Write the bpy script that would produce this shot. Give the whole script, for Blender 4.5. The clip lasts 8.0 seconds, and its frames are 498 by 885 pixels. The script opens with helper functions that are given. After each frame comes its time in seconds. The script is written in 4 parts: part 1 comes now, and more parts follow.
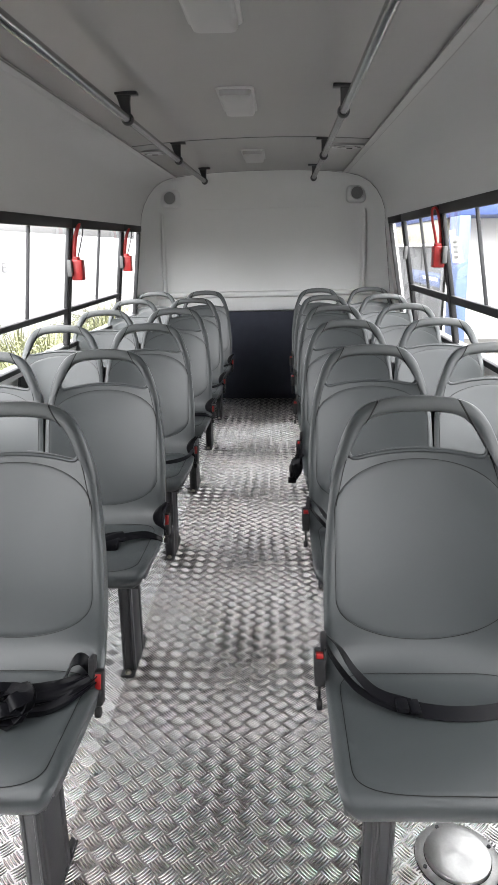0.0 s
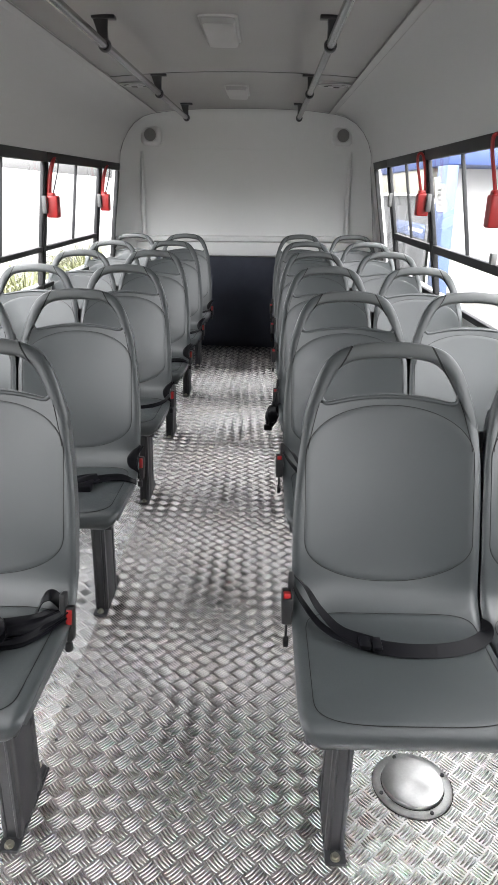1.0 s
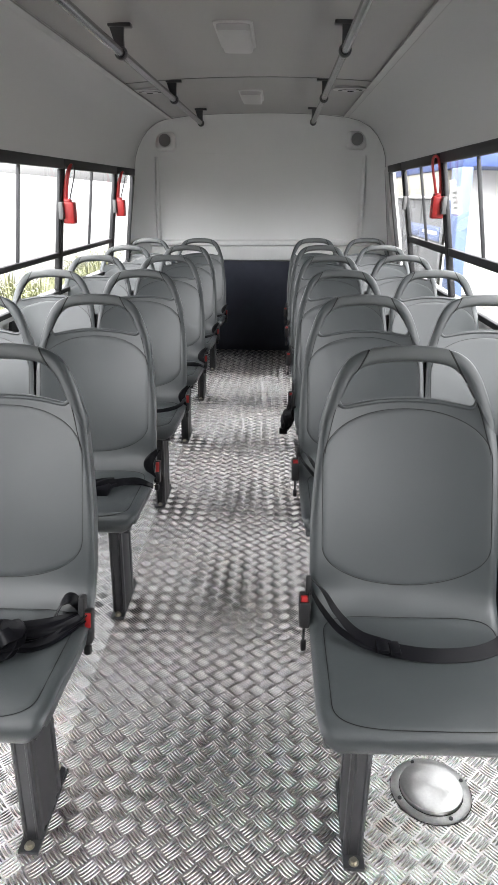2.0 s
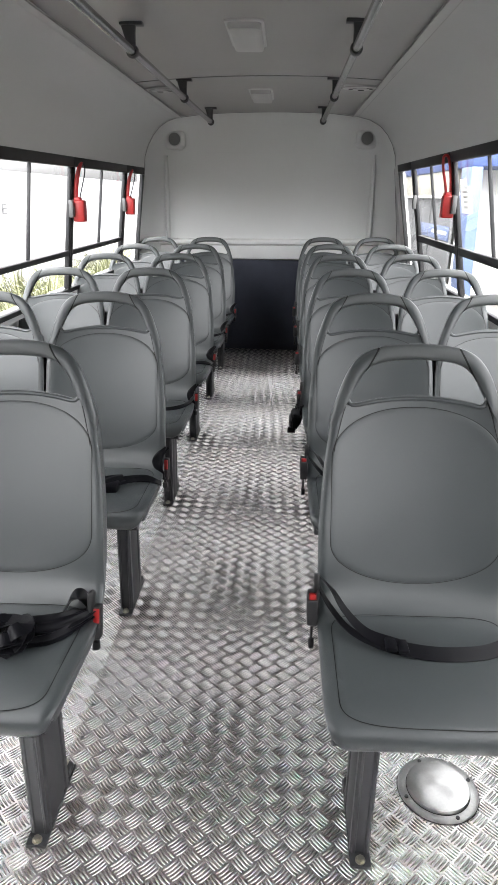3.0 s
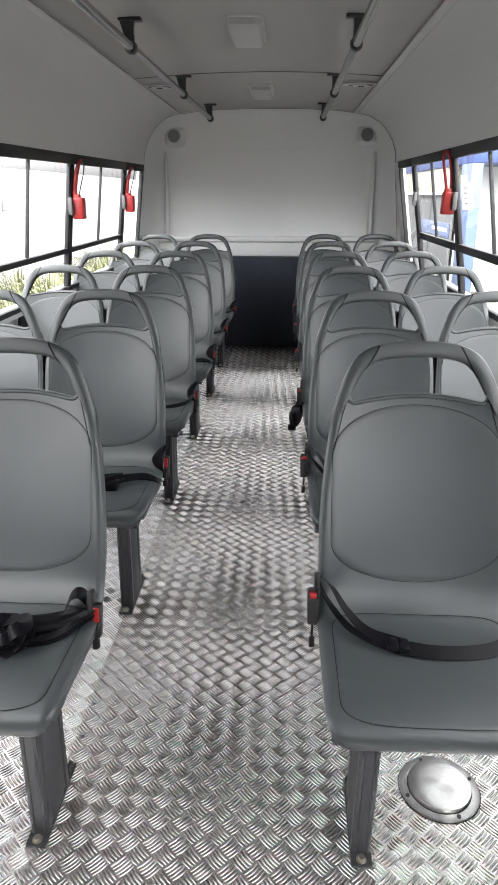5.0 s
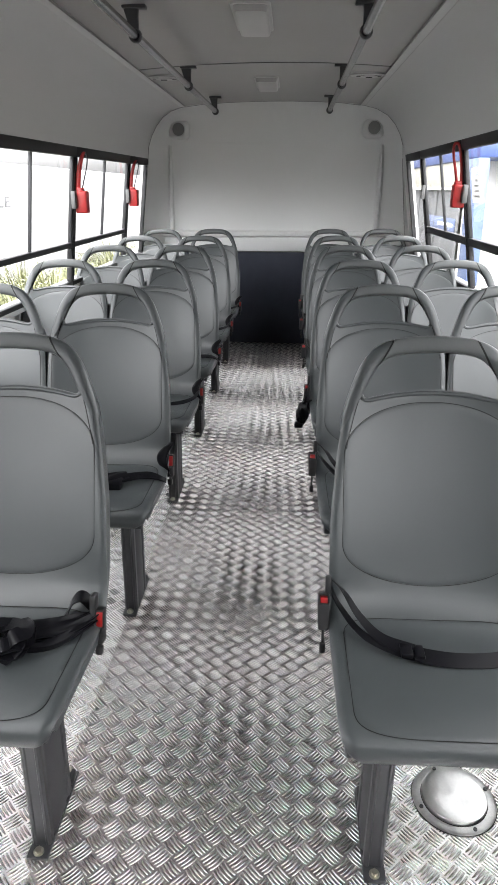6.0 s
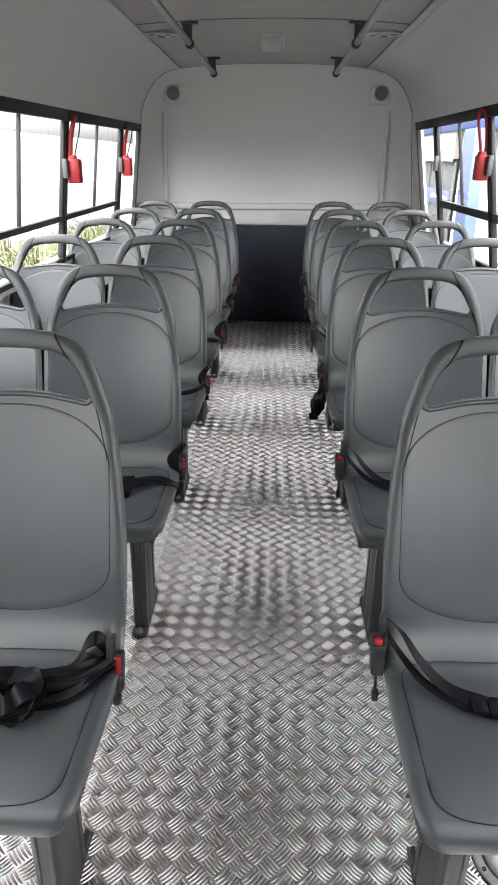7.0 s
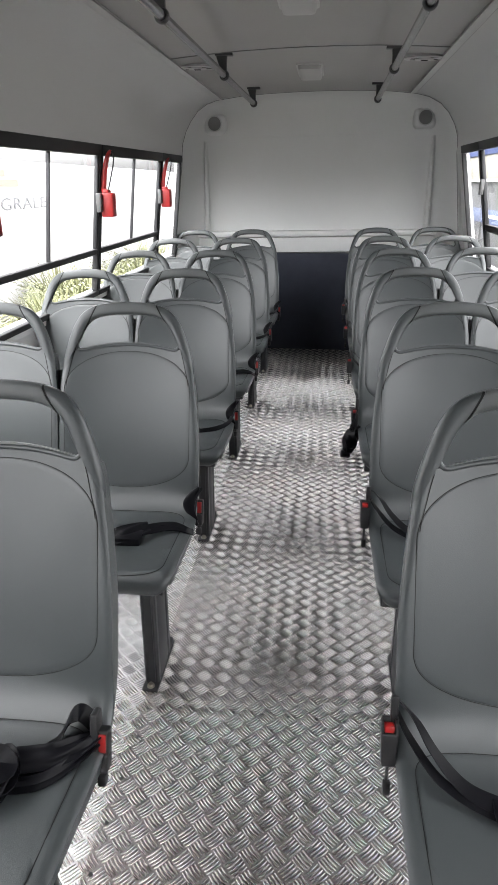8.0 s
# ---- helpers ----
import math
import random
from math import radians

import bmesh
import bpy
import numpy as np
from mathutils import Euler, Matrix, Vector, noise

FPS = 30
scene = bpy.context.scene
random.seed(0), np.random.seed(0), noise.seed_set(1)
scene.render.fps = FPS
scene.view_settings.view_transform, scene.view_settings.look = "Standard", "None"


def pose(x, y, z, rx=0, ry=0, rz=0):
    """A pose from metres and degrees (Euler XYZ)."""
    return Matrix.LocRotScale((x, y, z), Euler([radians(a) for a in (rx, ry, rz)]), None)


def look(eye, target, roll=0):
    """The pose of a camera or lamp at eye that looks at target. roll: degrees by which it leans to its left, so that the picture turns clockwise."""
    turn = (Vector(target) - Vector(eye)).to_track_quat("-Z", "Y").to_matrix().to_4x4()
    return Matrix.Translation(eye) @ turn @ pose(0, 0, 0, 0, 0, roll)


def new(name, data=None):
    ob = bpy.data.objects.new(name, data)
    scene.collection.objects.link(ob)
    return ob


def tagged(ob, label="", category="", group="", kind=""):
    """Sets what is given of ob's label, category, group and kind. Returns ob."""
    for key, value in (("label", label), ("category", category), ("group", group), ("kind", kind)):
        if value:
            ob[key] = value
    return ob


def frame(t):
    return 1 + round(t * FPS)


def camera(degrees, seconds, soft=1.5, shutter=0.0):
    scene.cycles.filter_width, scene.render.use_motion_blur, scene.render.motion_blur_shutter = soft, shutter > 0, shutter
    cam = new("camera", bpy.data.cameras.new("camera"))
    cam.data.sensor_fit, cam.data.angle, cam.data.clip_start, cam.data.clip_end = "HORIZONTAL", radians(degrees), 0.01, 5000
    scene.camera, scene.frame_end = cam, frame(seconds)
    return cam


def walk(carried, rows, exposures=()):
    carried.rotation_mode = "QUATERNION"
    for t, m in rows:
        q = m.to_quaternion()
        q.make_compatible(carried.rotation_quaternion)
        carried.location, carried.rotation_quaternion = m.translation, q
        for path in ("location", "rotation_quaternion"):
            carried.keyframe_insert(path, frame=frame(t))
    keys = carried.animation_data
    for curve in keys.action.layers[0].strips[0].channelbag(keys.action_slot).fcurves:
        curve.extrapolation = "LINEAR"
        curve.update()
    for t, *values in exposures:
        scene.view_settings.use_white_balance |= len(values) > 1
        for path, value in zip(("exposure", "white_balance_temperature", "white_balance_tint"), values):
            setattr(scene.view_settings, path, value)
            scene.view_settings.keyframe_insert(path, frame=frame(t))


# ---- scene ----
cam = camera(41.4, 8.0)
PATH = [
    (0, (0.128, -1.023, 1.359), (0.037, 0.893, 0.792), -0.4),
    (0.2, (0.136, -1.018, 1.355), (0.084, 0.893, 0.768), -0.5),
    (0.5, (0.135, -1.023, 1.348), (0.106, 0.865, 0.689), 0.9),
    (1, (0.143, -1.029, 1.343), (0.118, 0.841, 0.634), 1.5),
    (1.5, (0.136, -1.033, 1.347), (0.073, 0.844, 0.661), 0.9),
    (1.7, (0.136, -1.033, 1.347), (0.077, 0.842, 0.655), 0.9),
    (2.8, (0.13, -1.038, 1.342), (0.028, 0.831, 0.636), 1.1),
    (3, (0.13, -1.038, 1.342), (0.042, 0.833, 0.64), 1.1),
    (3.5, (0.133, -1.032, 1.343), (0.048, 0.843, 0.651), 0.6),
    (4, (0.129, -1.032, 1.345), (0.045, 0.845, 0.657), 0.9),
    (4.2, (0.129, -1.032, 1.345), (0.038, 0.843, 0.653), 0.9),
    (5.3, (0.131, -1.03, 1.34), (0.042, 0.837, 0.629), 1),
    (5.5, (0.131, -1.03, 1.34), (0.033, 0.838, 0.633), 1),
    (6, (0.117, -0.978, 1.326), (0.017, 0.885, 0.607), 0.9),
    (6.2, (0.099, -0.920, 1.316), (0.032, 0.944, 0.593), 1.6),
    (6.5, (0.054, -0.839, 1.318), (0.041, 1.013, 0.562), 1.7),
    (6.8, (0.022, -0.770, 1.315), (0.015, 1.062, 0.514), 1.0),
    (7, (-0.007, -0.748, 1.322), (-0.06, 1.088, 0.53), 1.4),
    (7.2, (-0.010, -0.694, 1.320), (-0.108, 1.136, 0.518), 1.4),
    (7.5, (0.018, -0.635, 1.312), (-0.093, 1.196, 0.516), -0.9),
    (7.7, (0.060, -0.603, 1.322), (-0.120, 1.230, 0.541), -2.6),
    (8, (0.084, -0.619, 1.345), (-0.129, 1.23, 0.612), -0.1),
]
walk(cam, [(t, look(eye, target, roll)) for t, eye, target, roll in PATH])

# ---- world, sun, exposure ----
world = bpy.data.worlds.new("sky_world")
scene.world = world
world.use_nodes = True
wn = world.node_tree
wn.nodes.clear()
sky = wn.nodes.new("ShaderNodeTexSky")
sky.sky_type = "NISHITA"
sky.sun_disc = False
sky.sun_elevation = radians(70)
sky.sun_rotation = radians(185)
sky.dust_density = 6.0
sky.ozone_density = 0.6
bg = wn.nodes.new("ShaderNodeBackground")
bg.inputs["Strength"].default_value = 0.15
wo = wn.nodes.new("ShaderNodeOutputWorld")
pale = wn.nodes.new("ShaderNodeHueSaturation")    # a bright overcast: little blue left in the sky
pale.inputs["Saturation"].default_value = 0.05
wn.links.new(sky.outputs["Color"], pale.inputs["Color"])
wn.links.new(pale.outputs["Color"], bg.inputs["Color"])
wn.links.new(bg.outputs["Background"], wo.inputs["Surface"])
sun = new("sun", bpy.data.lights.new("sun", "SUN"))
sun.data.energy = 0.3
sun.data.angle = radians(25)
sun.data.color = (1.0, 0.96, 0.9)
sun.matrix_world = look((0, 0, 30), (1, 11, 0))
scene.view_settings.exposure = 4.04


# ---- materials ----
def mat(name, color, rough=0.5, metal=0.0, var=0.08, scale=6.0, grain=0.0, grain_scale=400.0, bump=0.0, bump_scale=60.0, rough_var=0.0, spec=0.5):
    """A principled surface whose colour and gloss vary at a large and a small scale, with fine relief."""
    m = bpy.data.materials.new(name)
    m.use_nodes = True
    nt = m.node_tree
    p = nt.nodes["Principled BSDF"]
    p.inputs["Metallic"].default_value = metal
    p.inputs["Roughness"].default_value = rough
    p.inputs["Specular IOR Level"].default_value = spec
    tc = nt.nodes.new("ShaderNodeTexCoord")
    info = nt.nodes.new("ShaderNodeObjectInfo")
    off = nt.nodes.new("ShaderNodeVectorMath")
    off.operation = "MULTIPLY_ADD"
    nt.links.new(info.outputs["Random"], off.inputs[0])
    off.inputs[1].default_value = (37.0, 51.0, 23.0)
    nt.links.new(tc.outputs["Object"], off.inputs[2])
    n1 = nt.nodes.new("ShaderNodeTexNoise")
    n1.inputs["Scale"].default_value = scale
    n1.inputs["Detail"].default_value = 5
    n2 = nt.nodes.new("ShaderNodeTexNoise")
    n2.inputs["Scale"].default_value = grain_scale
    n2.inputs["Detail"].default_value = 2
    for n in (n1, n2):
        nt.links.new(off.outputs[0], n.inputs["Vector"])
    mul = nt.nodes.new("ShaderNodeMath")
    mul.operation = "MULTIPLY_ADD"
    nt.links.new(n1.outputs["Fac"], mul.inputs[0])
    mul.inputs[1].default_value = 2 * var
    mul.inputs[2].default_value = 1 - var
    mul2 = nt.nodes.new("ShaderNodeMath")
    mul2.operation = "MULTIPLY_ADD"
    nt.links.new(n2.outputs["Fac"], mul2.inputs[0])
    mul2.inputs[1].default_value = 2 * grain
    mul2.inputs[2].default_value = 1 - grain
    both = nt.nodes.new("ShaderNodeMath")
    both.operation = "MULTIPLY"
    nt.links.new(mul.outputs[0], both.inputs[0])
    nt.links.new(mul2.outputs[0], both.inputs[1])
    sc = nt.nodes.new("ShaderNodeVectorMath")
    sc.operation = "SCALE"
    sc.inputs[0].default_value = color
    nt.links.new(both.outputs[0], sc.inputs["Scale"])
    nt.links.new(sc.outputs[0], p.inputs["Base Color"])
    if rough_var:
        rr = nt.nodes.new("ShaderNodeMapRange")
        rr.inputs["To Min"].default_value = max(0.02, rough - rough_var)
        rr.inputs["To Max"].default_value = min(1, rough + rough_var)
        nt.links.new(n1.outputs["Fac"], rr.inputs["Value"])
        nt.links.new(rr.outputs[0], p.inputs["Roughness"])
    if bump:
        nb = nt.nodes.new("ShaderNodeTexNoise")
        nb.inputs["Scale"].default_value = bump_scale
        nb.inputs["Detail"].default_value = 4
        nt.links.new(off.outputs[0], nb.inputs["Vector"])
        b = nt.nodes.new("ShaderNodeBump")
        b.inputs["Strength"].default_value = bump
        b.inputs["Distance"].default_value = 0.002
        nt.links.new(nb.outputs["Fac"], b.inputs["Height"])
        nt.links.new(b.outputs["Normal"], p.inputs["Normal"])
    return m


SEAT = mat("grey_seat_plastic", (0.0430, 0.0485, 0.0502), 0.33, var=0.06, scale=5, grain=0.05, bump=0.2, bump_scale=900, rough_var=0.03)
GRIP = mat("grip_plastic", (0.066, 0.071, 0.072), 0.45, var=0.06, grain=0.08, bump=0.35, bump_scale=700)
STEEL = mat("painted_dark_steel", (0.030, 0.031, 0.034), 0.38, var=0.15, scale=12, grain=0.1, bump=0.1, bump_scale=200)
BOLT = mat("zinc_bolt", (0.45, 0.43, 0.36), 0.4, 1.0, var=0.2, scale=60)
BELT = mat("black_webbing", (0.0050, 0.0050, 0.0064), 0.36, var=0.15, scale=20, grain=0.3, grain_scale=900, bump=0.15, bump_scale=700, spec=0.11)
BLACKP = mat("black_plastic", (0.019, 0.019, 0.020), 0.4, var=0.1, scale=20, spec=0.3)
REDP = mat("red_plastic", (0.30, 0.010, 0.010), 0.4, var=0.08, scale=20)
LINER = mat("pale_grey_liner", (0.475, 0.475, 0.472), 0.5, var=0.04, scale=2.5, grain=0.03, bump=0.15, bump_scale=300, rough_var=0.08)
# same liner as the sides; the ceiling's shade is put into its darker colour
CEILSHADE = mat("shaded_ceiling_liner", (0.310, 0.303, 0.298), 0.5, var=0.04, scale=2.5, grain=0.03, bump=0.15, bump_scale=300, rough_var=0.08)
# liner again, lightened: window light on the rear wall is in the colour
REARLIT = mat("lit_rear_liner", (0.58, 0.585, 0.58), 0.45, var=0.04, scale=2.5, grain=0.03, bump=0.15, bump_scale=300, rough_var=0.08)
FRONTM = mat("unseen_dark_front", (0.06, 0.06, 0.062), 0.6, var=0.1, scale=4)
SEAM = mat("dark_seam", (0.022, 0.022, 0.022), 0.8, spec=0.1)
BLACKW = mat("black_carpet_panel", (0.046, 0.050, 0.066), 0.85, var=0.2, scale=9, grain=0.3, bump=0.3, bump_scale=500, spec=0.12)
FRAME = mat("dark_window_frame", (0.018, 0.018, 0.019), 0.55, var=0.1, scale=10, spec=0.25)
ALUF = mat("grey_anodised_frame", (0.024, 0.0245, 0.026), 0.45, var=0.08, scale=10, spec=0.4)
JOINT = mat("grey_joint_strip", (0.15, 0.15, 0.15), 0.6)
GAP = mat("shaded_gap", (0.30, 0.295, 0.29), 0.7)
PRINT = mat("faded_print", (0.66, 0.66, 0.67), 0.7)
LATCH = mat("grey_latch", (0.085, 0.086, 0.086), 0.4, var=0.08)
GRILLE = mat("grey_speaker_cloth", (0.17, 0.17, 0.17), 0.8, var=0.1, grain=0.3, bump=0.3, bump_scale=600)
PAPER = mat("white_sticker", (0.80, 0.80, 0.81), 0.6, var=0.05)
LAMPW = mat("milky_lamp_cover", (0.345, 0.343, 0.34), 0.3, var=0.03)
CHROME = mat("satin_rail_steel", (0.36, 0.365, 0.37), 0.22, 1.0, var=0.08, scale=20)
# side plates: window light beside the seats is put into a paler aluminium
ALUSIDE = mat("lit_tread_aluminium", (0.84, 0.835, 0.83), 0.40, 0.88, var=0.10, scale=4, grain=0.08, bump=0.12, bump_scale=350, rough_var=0.08)
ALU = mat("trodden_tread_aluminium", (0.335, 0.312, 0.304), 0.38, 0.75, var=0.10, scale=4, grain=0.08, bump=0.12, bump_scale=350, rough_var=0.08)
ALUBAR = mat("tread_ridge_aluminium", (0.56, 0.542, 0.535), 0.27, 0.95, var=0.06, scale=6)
# ridges of the side plates, lightened for the same window light
LITBAR = mat("lit_ridge_aluminium", (0.68, 0.672, 0.667), 0.27, 0.95, var=0.06, scale=6)
DISC = mat("spun_steel", (0.56, 0.56, 0.55), 0.30, 1.0, var=0.14, scale=22, grain=0.10, grain_scale=150, bump=0.1, bump_scale=200)
RINGM = mat("dull_steel_ring", (0.56, 0.56, 0.55), 0.42, 0.9, var=0.30, scale=45, grain=0.15, grain_scale=250)
BLACKFILL = mat("black_fill", (0.02, 0.02, 0.02), 0.7)


def spun(m):
    """Turning marks: the gloss is drawn out round the middle."""
    nt = m.node_tree
    p = nt.nodes["Principled BSDF"]
    p.inputs["Anisotropic"].default_value = 0.6
    tan = nt.nodes.new("ShaderNodeTangent")
    tan.direction_type = "RADIAL"
    tan.axis = "Z"
    nt.links.new(tan.outputs[0], p.inputs["Tangent"])


spun(DISC)


def trodden(m):
    """Sparse dark specks and a faint brownish film of dirt."""
    nt = m.node_tree
    p = nt.nodes["Principled BSDF"]
    src = p.inputs["Base Color"].links[0].from_socket
    tc = nt.nodes.new("ShaderNodeTexCoord")
    vo = nt.nodes.new("ShaderNodeTexVoronoi")
    vo.inputs["Scale"].default_value = 8.0
    nt.links.new(tc.outputs["Object"], vo.inputs["Vector"])
    dot = nt.nodes.new("ShaderNodeMapRange")
    dot.inputs["From Min"].default_value = 0.018
    dot.inputs["From Max"].default_value = 0.032
    dot.inputs["To Min"].default_value = 0.12
    nt.links.new(vo.outputs["Distance"], dot.inputs["Value"])
    film = nt.nodes.new("ShaderNodeTexNoise")
    film.inputs["Scale"].default_value = 3.0
    film.inputs["Detail"].default_value = 6
    nt.links.new(tc.outputs["Object"], film.inputs["Vector"])
    ramp = nt.nodes.new("ShaderNodeMapRange")
    ramp.inputs["From Min"].default_value = 0.45
    ramp.inputs["From Max"].default_value = 0.70
    nt.links.new(film.outputs["Fac"], ramp.inputs["Value"])
    tint = nt.nodes.new("ShaderNodeMix")
    tint.data_type = "RGBA"
    tint.blend_type = "MULTIPLY"
    tint.inputs["B"].default_value = (0.94, 0.91, 0.89, 1)
    nt.links.new(ramp.outputs[0], tint.inputs["Factor"])
    nt.links.new(src, tint.inputs["A"])
    fin = nt.nodes.new("ShaderNodeVectorMath")
    fin.operation = "SCALE"
    nt.links.new(tint.outputs["Result"], fin.inputs[0])
    nt.links.new(dot.outputs[0], fin.inputs["Scale"])
    nt.links.new(fin.outputs[0], p.inputs["Base Color"])


trodden(ALU)
trodden(ALUBAR)


def thin_sheet(m, share):
    """Thin paper lets part of the daylight through."""
    nt = m.node_tree
    p = nt.nodes["Principled BSDF"]
    out = nt.nodes["Material Output"]
    tr = nt.nodes.new("ShaderNodeBsdfTranslucent")
    tr.inputs["Color"].default_value = (0.85, 0.85, 0.84, 1)
    mix = nt.nodes.new("ShaderNodeMixShader")
    mix.inputs[0].default_value = share
    nt.links.new(p.outputs[0], mix.inputs[1])
    nt.links.new(tr.outputs[0], mix.inputs[2])
    nt.links.new(mix.outputs[0], out.inputs["Surface"])


thin_sheet(PAPER, 0.4)
thin_sheet(PRINT, 0.25)


def glass_mat():
    """Thin clear pane: light passes straight through, with a Fresnel gloss."""
    m = bpy.data.materials.new("window_glass")
    m.use_nodes = True
    nt = m.node_tree
    nt.nodes.clear()
    clear = nt.nodes.new("ShaderNodeBsdfTransparent")
    clear.inputs["Color"].default_value = (0.97, 0.97, 0.975, 1)
    gloss = nt.nodes.new("ShaderNodeBsdfGlossy")
    gloss.inputs["Roughness"].default_value = 0.02
    facing = nt.nodes.new("ShaderNodeLayerWeight")
    facing.inputs["Blend"].default_value = 0.5
    power = nt.nodes.new("ShaderNodeMath")
    power.operation = "POWER"
    power.inputs[1].default_value = 5.0
    nt.links.new(facing.outputs["Facing"], power.inputs[0])
    fres = nt.nodes.new("ShaderNodeMath")
    fres.operation = "MULTIPLY_ADD"
    fres.inputs[1].default_value = 0.5
    fres.inputs[2].default_value = 0.03
    nt.links.new(power.outputs[0], fres.inputs[0])
    mix = nt.nodes.new("ShaderNodeMixShader")
    out = nt.nodes.new("ShaderNodeOutputMaterial")
    nt.links.new(fres.outputs[0], mix.inputs[0])
    nt.links.new(clear.outputs[0], mix.inputs[1])
    nt.links.new(gloss.outputs[0], mix.inputs[2])
    nt.links.new(mix.outputs[0], out.inputs["Surface"])
    return m


GLASS = glass_mat()


# ---- mesh helpers ----
def thing(name, label, category, group="", kind="", at=(0, 0, 0)):
    ob = new(name)
    ob.empty_display_size = 0.05
    ob.location = at
    return tagged(ob, label, category, group, kind)


def mesh_from(bm, name, material, smooth=True):
    me = bpy.data.meshes.new(name)
    bmesh.ops.recalc_face_normals(bm, faces=bm.faces)
    bm.to_mesh(me)
    bm.free()
    me.materials.append(material)
    if smooth:
        me.shade_smooth()
        me.set_sharp_from_angle(angle=radians(38))
    return me


def part(name, bm, material, parent=None, label="", at=None, smooth=True):
    """One mesh object under a thing or part; bm may be a bmesh or a finished mesh that alike pieces share."""
    me = bm if isinstance(bm, bpy.types.Mesh) else mesh_from(bm, name, material, smooth)
    ob = new(name, me)
    ob.parent = parent
    if at is not None:
        if isinstance(at, Matrix):
            ob.matrix_basis = at
        else:
            ob.location = at
    if label:
        ob["label"] = label
    return ob


def box(bm, lo, hi, bevel=0.0, seg=2, warp=None):
    """A box between two corners, with rounded edges, in bm."""
    c = [(a + b) / 2 for a, b in zip(lo, hi)]
    s = [max(abs(b - a), 1e-4) for a, b in zip(lo, hi)]
    r = bmesh.ops.create_cube(bm, size=1, matrix=Matrix.Translation(c) @ Matrix.Diagonal((*s, 1)))
    vs = r["verts"]
    if bevel:
        es = list({e for v in vs for e in v.link_edges})
        b = bmesh.ops.bevel(bm, geom=es, offset=min(bevel, min(s) * 0.45), segments=seg, affect="EDGES", profile=0.5)
        vs = list({v for f in b["faces"] for v in f.verts} | {v for v in vs if v.is_valid})
    if warp:
        for v in vs:
            v.co = warp(v.co)
    return vs


def cyl(bm, a, b, r, n=16, r2=None):
    a, b = Vector(a), Vector(b)
    d = b - a
    q = d.to_track_quat("Z", "Y").to_matrix().to_4x4()
    bmesh.ops.create_cone(bm, cap_ends=True, segments=n, radius1=r, radius2=r if r2 is None else r2, depth=d.length, matrix=Matrix.Translation((a + b) / 2) @ q)


def smooth_path(pts, n=8):
    """A Catmull-Rom line through the points."""
    p = [Vector(q) for q in pts]
    p = [2 * p[0] - p[1]] + p + [2 * p[-1] - p[-2]]
    out = []
    for i in range(1, len(p) - 2):
        for k in range(n):
            t = k / n
            out.append(0.5 * (2 * p[i] + (p[i + 1] - p[i - 1]) * t + (2 * p[i - 1] - 5 * p[i] + 4 * p[i + 1] - p[i + 2]) * t * t + (3 * p[i] - p[i - 1] - 3 * p[i + 1] + p[i + 2]) * t ** 3))
    out.append(p[-2])
    return out


def sweep(bm, path, section, up, close=True):
    """Sweeps a closed section (list of (across, up)) along a path. up: one vector, or one for each point."""
    rings = []
    n = len(path)
    for i, p in enumerate(path):
        t = (path[min(i + 1, n - 1)] - path[max(i - 1, 0)]).normalized()
        u = Vector(up[i] if isinstance(up, list) else up)
        side = t.cross(u).normalized()
        u = side.cross(t).normalized()
        sec = section(i / (n - 1)) if callable(section) else section
        rings.append([bm.verts.new(p + side * a + u * b) for a, b in sec])
    m = len(rings[0])
    for r0, r1 in zip(rings, rings[1:]):
        for j in range(m):
            bm.faces.new((r0[j], r0[(j + 1) % m], r1[(j + 1) % m], r1[j]))
    if close:
        bm.faces.new(rings[0])
        bm.faces.new(rings[-1][::-1])
    return rings


def ellipse(a, b, n=12, power=2.0):
    out = []
    for k in range(n):
        t = 2 * math.pi * k / n
        c, s = math.cos(t), math.sin(t)
        out.append((a * math.copysign(abs(c) ** (2 / power), c), b * math.copysign(abs(s) ** (2 / power), s)))
    return out


def lerp_table(table, x):
    for (a, u), (b, v) in zip(table, table[1:]):
        if x <= b:
            t = max(0.0, (x - a) / (b - a))
            t = t * t * (3 - 2 * t) * 0.5 + t * 0.5
            return u + (v - u) * t
    return table[-1][1]


# ---- the body of the bus ----
XC = -0.025            # middle of the body
XJ = -0.055             # middle of the ceiling panel
LEAN_Z = 0.018         # the body leans a little towards one side against the floor
Y_FRONT, Y_SHELL, Y_REAR = -2.6, 4.72, 5.09
Z_SILL, Z_BAR, Z_HEAD = 0.83, 1.045, 1.53
HALF_SILL, HALF_HEAD = 1.17, 1.012
POSTS = {-1: (-2.27, -1.0, 0.27, 1.54, 2.81, 4.08, 4.70), 1: (-2.3, -1.1, 0.15, 1.46, 2.77, 3.93, 4.52)}
# true heights of sill, transom and head on the two sides, and how far out the wall stands at sill and head
LEVELS = {-1: ((0.0, 0.0), (Z_SILL, 0.795), (Z_BAR, 1.015), (Z_HEAD, 1.511)), 1: ((0.0, 0.0), (Z_SILL, 0.805), (Z_BAR, 1.076), (Z_HEAD, 1.548))}
STAND = {-1: (1.12, 1.04), 1: (1.125, 0.982)}


RISE = {-1: (-0.007, 0.0085), 1: (0.017, 0.004)}    # window head: shift at y = 1.2 and slope along the bus


def head_rise(side, y):
    return RISE[side][0] + RISE[side][1] * (y - 1.2)


def body(v):
    return Vector((v[0], v[1], v[2] + LEAN_Z * v[0]))


